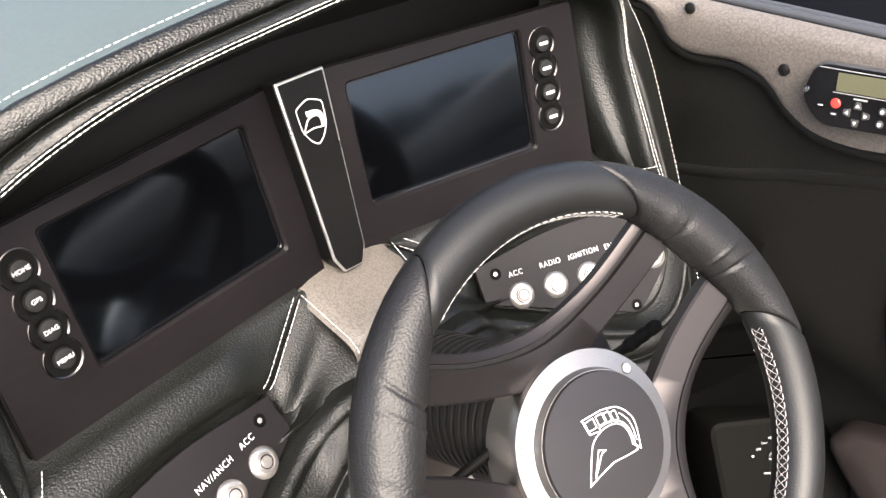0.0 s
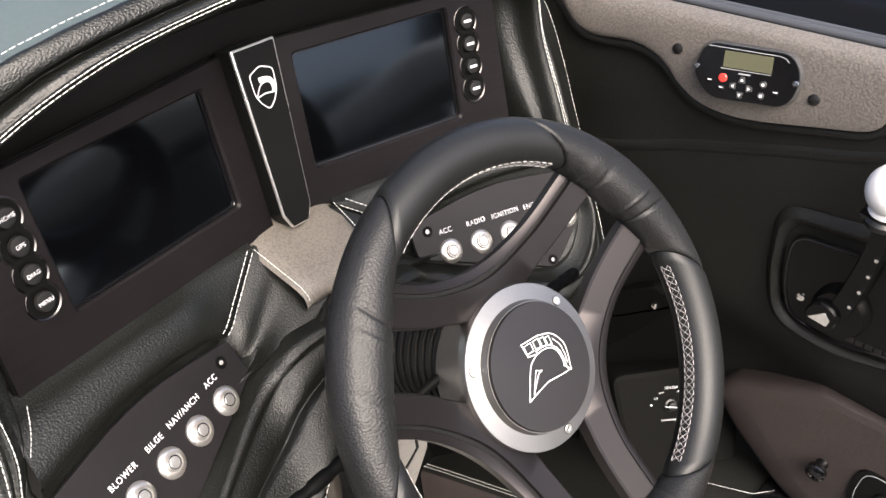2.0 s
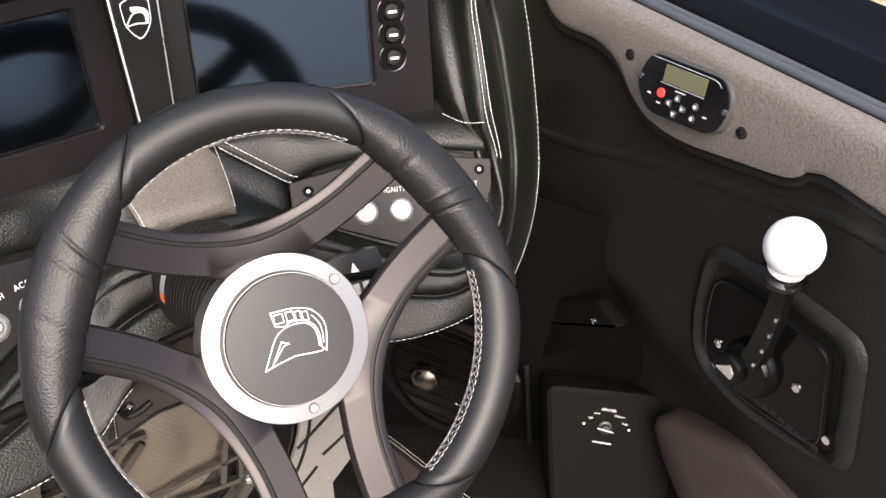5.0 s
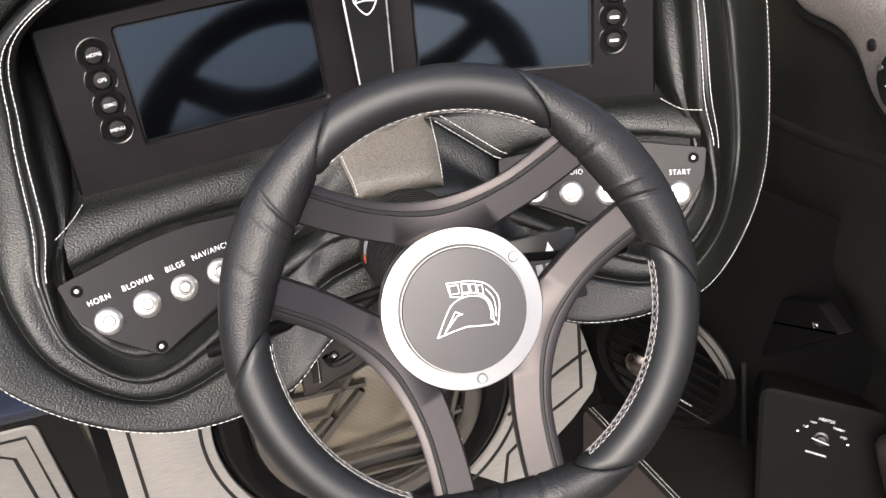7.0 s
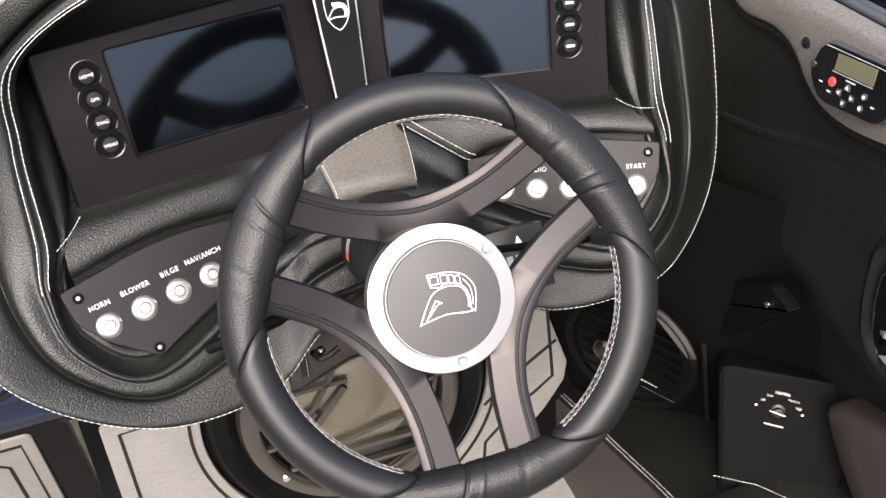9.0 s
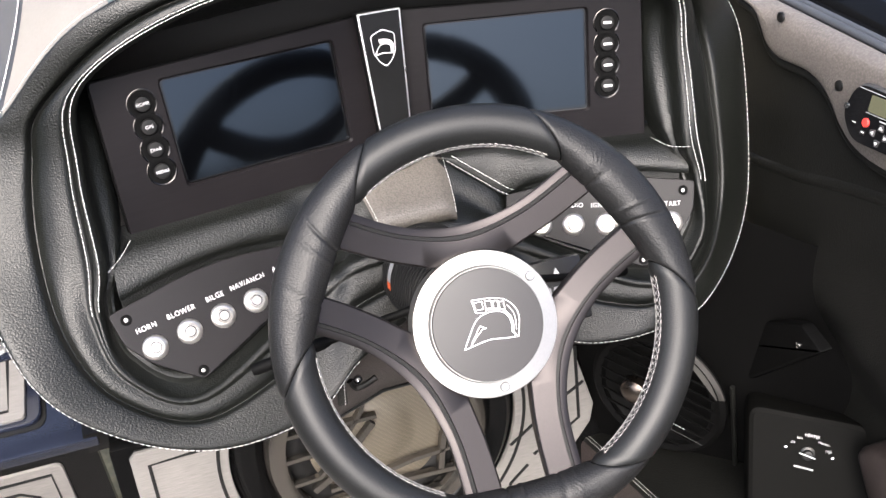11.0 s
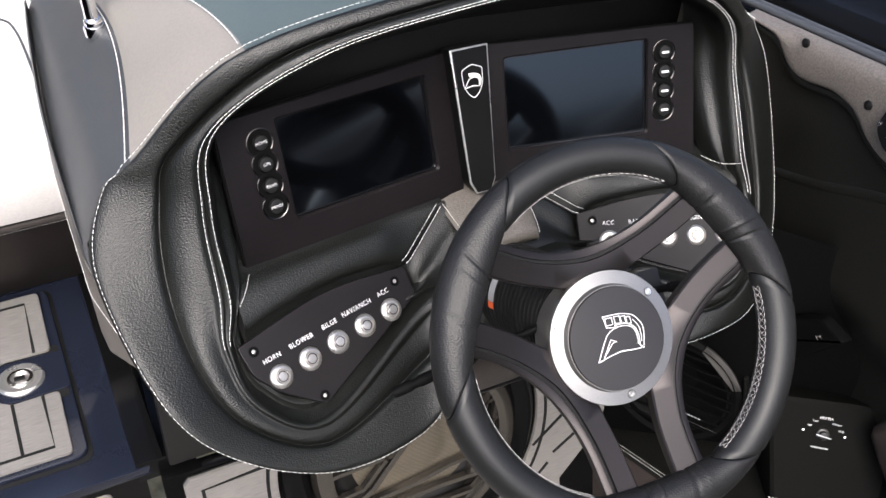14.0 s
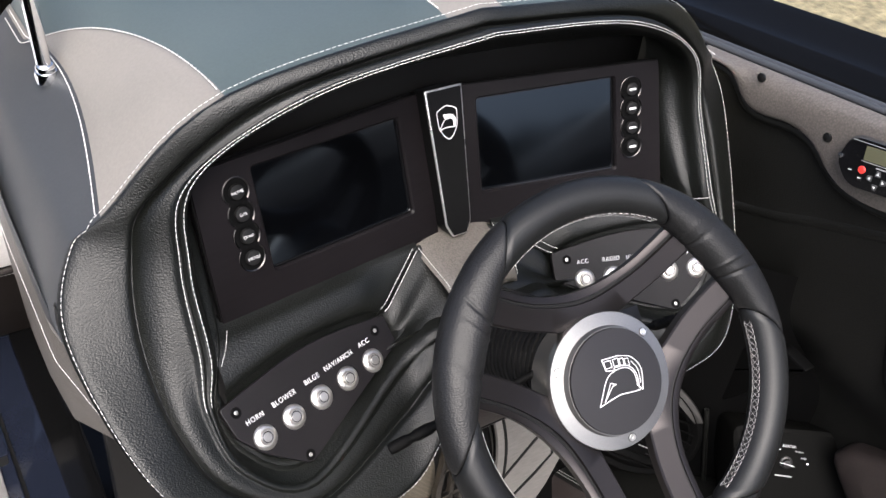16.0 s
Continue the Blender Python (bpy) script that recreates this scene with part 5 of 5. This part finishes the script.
# padded arm panel
AW = basis((0.500, -0.10, 0.715), (0, -1, 0), (-1, 0, 0))
ap = thing("arm_pad", "brown padded arm panel with a black knob and switch plate", "arm pad", AW)
APO = rounded(side_xy([(0.004, 0.466, 0.012), (-0.008, 0.492, 0.012), (-0.106, 0.556, 0.006), (-0.20, 0.567, 0.1), (-0.75, 0.590, 0.05), (-0.75, 0.34), (-0.30, 0.362, 0.08), (-0.135, 0.368, 0.06), (-0.033, 0.431, 0.06)]), 0.03, 7)
cen = Vector((0.16, -0.20))
rows = []
for t, z in ((0, 0), (0.0, 0.022), (0.02, 0.030), (0.06, 0.034), (0.2, 0.036)):
    rows.append([Vector((p[0] + (cen.x - p[0]) * t, p[1] + (cen.y - p[1]) * t, z)) for p in APO])
bm = grid(rows, True)
bm.verts.ensure_lookup_table()
bm.faces.new(bm.verts[-len(APO):])
part("cushion", bm, BROWN, ap, "brown grained leather cushion")
part("pull_knob", lathe([(0.008, 0), (0.006, 0.004), (0.006, 0.010), (0.012, 0.014), (0.012, 0.020), (0.008, 0.023), (0, 0.024)], 24), GLOSS, ap, "small black knob", m=Matrix.Translation((0.048, -0.251, 0.0355)))
SPO = rounded(side_xy([(-0.184, 0.446, 0.02), (-0.184, 0.497, 0.018), (-0.34, 0.511, 0.02), (-0.45, 0.515, 0.02), (-0.42, 0.43, 0.02), (-0.206, 0.415, 0.018)]), 0.02, 6)
part("switch_plate", plate(SPO, 0.004, 0.001, base=0.0362), FACE, ap, "gloss black plate")
part("plate_line", tube([Vector((0.22 + (p[0] - 0.22) * 0.94, p[1] * 0.94 - 0.014, 0.0405)) for p in SPO], 0.0005, 6, closed=True), GREYPRINT, ap)
lettering("OFF", 0.007, WHITE, ap, Matrix.Translation((0.262, -0.206, 0.0404)), "plate_word")
part("rotary_knob", lathe([(0.016, 0), (0.015, 0.005), (0.010, 0.007), (0.009, 0.014), (0.0, 0.015)], 28), BLACK, ap, m=Matrix.Translation((0.128, -0.247, 0.040)))

# plate with heater dial, gusset and kick panel
heat = thing("heater_panel", "black heater panel with a small dial and white words", "heater control", basis((0.446, 0.040, 0.424), (0.80, -0.60, 0.0), (-0.50, -0.66, 0.56)))
part("panel", plate(rounded([(-0.030, -0.21), (0.090, -0.21), (0.095, 0.046), (0.050, 0.052, 0.03), (-0.084, 0.044, 0.02)], 0.012, 6), 0.108, 0.007, base=-0.100), KICK_PLATE, heat)
part("dial", lathe([(0.010, 0), (0.010, 0.004), (0.007, 0.005), (0.006, 0.012), (0, 0.0125)], 24), BLACK, heat, "black dial", m=Matrix.Translation((-0.003, 0.001, 0.008)) @ Matrix.Diagonal((0.85, 0.85, 0.7, 1)))
part("dial_mark", box(-0.014, 0.006, -0.0005, 0.0005, 0.0170, 0.0174, 0.0), WHITE, heat, m=Matrix.Rotation(radians(-8), 4, "Z"))
for w, x, y, sz in (("HEATER", -0.002, 0.0235, 0.0050), ("Low", -0.0155, 0.0180, 0.0040), ("Medium", 0.0125, 0.0175, 0.0040), ("Off", -0.0225, 0.0105, 0.0040), ("High", 0.0200, 0.0095, 0.0040)):
    lettering(w, sz, WHITE, heat, Matrix.Translation((x, y, 0.0082)), "heater_word")
part("maker_mark", box(-0.015, 0.008, -0.0192, -0.0172, 0.0080, 0.0083, 0), GREYPRINT, heat)
for x in (-0.029, 0.026):
    part("screw", lathe([(0.002, 0), (0.0018, 0.001), (0, 0.0012)], 12), CHROME, heat, m=Matrix.Translation((x, 0.002, 0.0080)))
gus = thing("side_gusset", "black tapered bracket on the side lining", "bracket", SW)
part("plate", plate(rounded(side_xy([(0.310, 0.420, 0.02), (0.101, 0.605, 0.008), (0.059, 0.602, 0.004), (0.150, 0.450, 0.01), (0.31, 0.36, 0.01)]), 0.006, 4), 0.016, 0.004), MATT, gus)
part("bolt", lathe([(0.004, 0), (0.0035, 0.002), (0, 0.0024)], 14), CHROME, gus, m=Matrix.Translation((-0.193, -0.136, 0.016)))

# side console: brown side, black top, cup holders
con = thing("side_console", "low black leather side console with brown side panel and cup holders", "console")
TOPL = [Vector((0.272, 0.36, 0.166)), Vector((0.282, 0.27, 0.206)), Vector((0.291, 0.15, 0.259)), Vector((0.300, 0.013, 0.320)), Vector((0.304, -0.10, 0.352)), Vector((0.304, -0.9, 0.354))]
tl = catmull(TOPL, 6)
part("side_panel", grid([[p, p + Vector((-0.004, 0, -0.006)), Vector((p.x - 0.012, p.y, FLOOR_Z))] for p in tl]), BROWN, con, "brown leather side panel")
part("top", grid([[p, p + Vector((0.004, 0, 0.004)), Vector((0.36, p.y, p.z + 0.010)), Vector((0.500, p.y, p.z + 0.016))] for p in tl if p.y > -0.103]), SIDE_VINYL, con, "black leather top")
part("top_edge", grid([[p, p + Vector((0.004, 0, 0.004)), Vector((0.326, p.y, 0.371)), Vector((0.326, p.y, 0.350))] for p in tl if p.y < -0.08]), SIDE_VINYL, con, "black leather edge")
part("stitching", stitches([p + Vector((0.005, 0, 0.0052)) for p in tl]), THREAD, con)
part("stitching", stitches([p + Vector((0.010, 0, 0.0060)) for p in tl]), THREAD, con)
part("stitching", stitches([(0.352, 0.016, 0.3635), (0.392, -0.018, 0.3715), (0.42, -0.052, 0.3725), (0.445, -0.098, 0.3735), (0.473, -0.118, 0.3745)]), THREAD, con)


def plate_with_hole(x0, x1, y0, y1, c, r, z, bm):
    """A rectangle of plate with a round hole."""
    n = 48
    sq, ci = [], []
    for i in range(n):
        a = 2 * math.pi * i / n
        dx, dy = math.cos(a), math.sin(a)
        k = min((x1 - c[0]) / dx if dx > 1e-6 else ((x0 - c[0]) / dx if dx < -1e-6 else 9), (y1 - c[1]) / dy if dy > 1e-6 else ((y0 - c[1]) / dy if dy < -1e-6 else 9))
        sq.append(Vector((c[0] + dx * k, c[1] + dy * k, z)))
        ci.append(Vector((c[0] + dx * r, c[1] + dy * r, z)))
    return grid([sq, ci], True, False, bm)


bm = plate_with_hole(0.325, 0.498, -0.205, -0.102, (0.397, -0.148), 0.0420, 0.372, None)
part("cup_plate", bm, GLOSS, con, "gloss black cup holder plate")
bm = plate_with_hole(0.325, 0.498, -0.31, -0.2052, (0.397, -0.252), 0.0420, 0.372, None)
part("cup_plate", bm, GLOSS, con, "gloss black cup holder plate")
part("cup_plate", box(0.325, 0.498, -0.9, -0.3105, 0.362, 0.372, 0.001), GLOSS, con)
for y in (-0.146, -0.250):
    cup = part("cup_holder", lathe([(0.0400, 0.0005), (0.0400, 0.0022), (0.0385, 0.0030), (0.0368, 0.0020), (0.0358, -0.002), (0.0350, -0.050)], 48, caps=False), DARKSTEEL, con, "steel cup holder", m=Matrix.Translation((0.397, y - 0.002, 0.372)) @ Matrix.Diagonal((1.15, 1.15, 1, 1)))
    part("cup_rim", lathe([(0.0403, 0.0018), (0.0398, 0.0030), (0.0388, 0.0034), (0.0380, 0.0030)], 48, caps=False), DARKSTEEL, cup, "thin steel rim")
    part("cup_step", lathe([(0.0351, -0.046), (0.0330, -0.048), (0.0275, -0.049), (0.0270, -0.052)], 48, caps=False), ALLOY, cup, "bright step inside the cup")
    part("cup_bottom", lathe([(0.0272, -0.050), (0.0265, -0.076), (0.0, -0.077)], 48, caps=False), MATT, cup, "dark rubber bottom")
part("side_bolt", lathe([(0.005, 0), (0.005, 0.001), (0, 0.001)], 14), BLACK, con, m=basis((0.2835, 0.235, 0.165), (0, -1, 0), (-1, 0, 0)))
# kick panel with the small speaker
tagged(part("wall_kick", grid([[Vector((0.280, 0.34, z)), Vector((0.30, 0.30, z)), Vector((0.500, 0.06, z))] for z in (0.10, 0.3, 0.69)]), MATT), "black vinyl kick panel", "kick panel", kind="structure")
KP = basis((0.345, 0.222, 0.370), (0.142, -0.20, 0), (-0.80, -0.57, 0.10))
ks = thing("kick_speaker", "small round black speaker with chrome tweeter", "speaker", KP)
part("frame_ring", lathe([(0.082, 0.0), (0.098, 0.0), (0.098, 0.006), (0.092, 0.011), (0.084, 0.008)], 64, caps=False), MATT, ks)
part("cone", lathe([(0.086, 0.004), (0.078, 0.006), (0.070, -0.002), (0.02, -0.02), (0.0, -0.02)], 48, caps=False), MATT, ks)
part("tweeter", lathe([(0.020, 0.0), (0.019, 0.012), (0.013, 0.018), (0.0, 0.020)], 28), DARKSTEEL, ks, "dull metal tweeter", m=Matrix.Translation((-0.031, -0.015, 0.0)))
part("chrome_band", ring_strip(circ(0.101, 28, 76, 20), circ(0.089, 28, 76, 20), 0.003, base=0.0075), ALLOY, ks)
for i in range(7):
    part("raised_bar", box(0.016 + i * 0.0052, 0.0200 + i * 0.0052, -0.0345, -0.0325, 0.0105, 0.0110, 0), GREYPRINT, ks)
part("mark_line", box(0.030, 0.080, -0.0455, -0.0447, 0.0105, 0.0110, 0), DARKGREY, ks)
for i in range(9):
    y = -0.07 + 0.0175 * i
    w = math.sqrt(0.086 ** 2 - y ** 2)
    part("grille_bar", box(-w, w, y - 0.0012, y + 0.0012, 0.007, 0.0095, 0.0), MATT, ks)

ridge = thing("kick_ridge", "raised black seam beside the kick panel", "seam")
part("ridge", tube([(0.410, 0.160, 0.425), (0.430, 0.132, 0.283), (0.452, 0.106, 0.150)], 0.0035, 8), SIDE_VINYL, ridge)
rail2 = thing("arm_rail", "short brown padded rail above the arm pad", "arm rail")
part("rail", tube([(0.462, -0.262, 0.600), (0.458, -0.272, 0.603), (0.457, -0.330, 0.608), (0.457, -0.60, 0.612)], [0.004, 0.0095, 0.0105, 0.0105], 14), BROWN, rail2)
part("rivet", lathe([(0.0035, 0), (0.003, 0.0012), (0, 0.0016)], 12), CHROME, rail2, m=basis((0.4465, -0.300, 0.606), (0, -1, 0), (-1, 0, 0.1)))

# bag with red tag on the arm panel
bag = thing("plastic_bag", "crumpled clear plastic bag with a red tag", "bag")
bm = bmesh.new()
bmesh.ops.create_icosphere(bm, subdivisions=3, radius=0.038)
for v in bm.verts:
    n_ = noise.noise(v.co * 60) * 0.016 + noise.noise(v.co * 140) * 0.007
    v.co = Vector((v.co.x * 0.6, v.co.y * 1.3, v.co.z * 0.7)) + v.co.normalized() * n_
part("film", bm, FILM, bag, m=Matrix.Translation((0.435, -0.330, 0.440)))
bm = bmesh.new()
bmesh.ops.create_icosphere(bm, subdivisions=3, radius=0.022)
for v in bm.verts:
    v.co = Vector((v.co.x * 0.5, v.co.y * 1.3, v.co.z * 0.7)) + v.co.normalized() * noise.noise(v.co * 90) * 0.012
part("red_tag", bm, RED, bag, m=Matrix.Translation((0.438, -0.333, 0.433)))
part("red_cap", lathe([(0.008, 0), (0.009, 0.006), (0.006, 0.012), (0, 0.013)], 20), RED, bag, m=basis((0.452, -0.272, 0.470), (0, 1, 0), (-1, 0, 0.4)))

# ---- hull, ground and distance ----
tagged(part("wall_port", box(-1.56, -1.5, -1.6, 1.7, 0.0, 0.95, 0.01), HULL), "gloss black port side", "wall", kind="structure")
tagged(part("wall_aft", box(-1.5, 0.5, -1.66, -1.60, 0.0, 1.04, 0.01), SIDE_VINYL), "plain dark wall behind the cockpit", "wall", kind="structure")
tagged(part("wall_bow", box(-1.5, 0.5, 1.68, 1.74, 0.0, 1.0, 0.01), HULL), "gloss black bow side", "wall", kind="structure")
bm = bmesh.new()
bmesh.ops.create_grid(bm, x_segments=24, y_segments=24, size=600)
tagged(part("ground", bm, GRASS, m=Matrix.Translation((0, 0, -1.0))), "dry grass yard", "ground", kind="structure")
tagged(part("pavement", box(0.75, 2.2, -8, 14, -0.996, -0.97, 0.004), CONCRETE), "pale concrete strip beside the boat", "pavement", kind="structure")
# unseen tree row, added aft to darken the foot of the mirrored sky
bm = bmesh.new()
for layer in range(2):
    rows = []
    for i in range(171):
        az = radians(92 + i)
        deg = i + 92
        # taller below 150 degrees, to keep sky out of the port screen
        tall = 16.0 - 8.6 * min(max((deg - 150) / 4, 0.0), 1.0)
        top = tall * (1 + 0.10 * noise.noise((i * 0.23, layer * 9.0, 1.0)) + 0.08 * noise.noise((i * 0.9, layer * 5.0, 4.0)))
        row = []
        for j in range(9):
            k = j / 8
            r = 45 + 4 * layer + 2.2 * noise.noise((i * 0.6, j * 0.9, layer * 7.0)) - 3.0 * math.sin(k * 3.1) + 2.0 * k
            row.append(Vector((r * math.sin(az), r * math.cos(az), -1.0 + (top + 1.0) * k)))
        rows.append(row)
    grid(rows, bm=bm)
tagged(part("reflection_trees", bm, LEAVES, smooth=False), "unseen dark tree row, added to darken the low sky mirrored in the screens", "trees", kind="stuff")
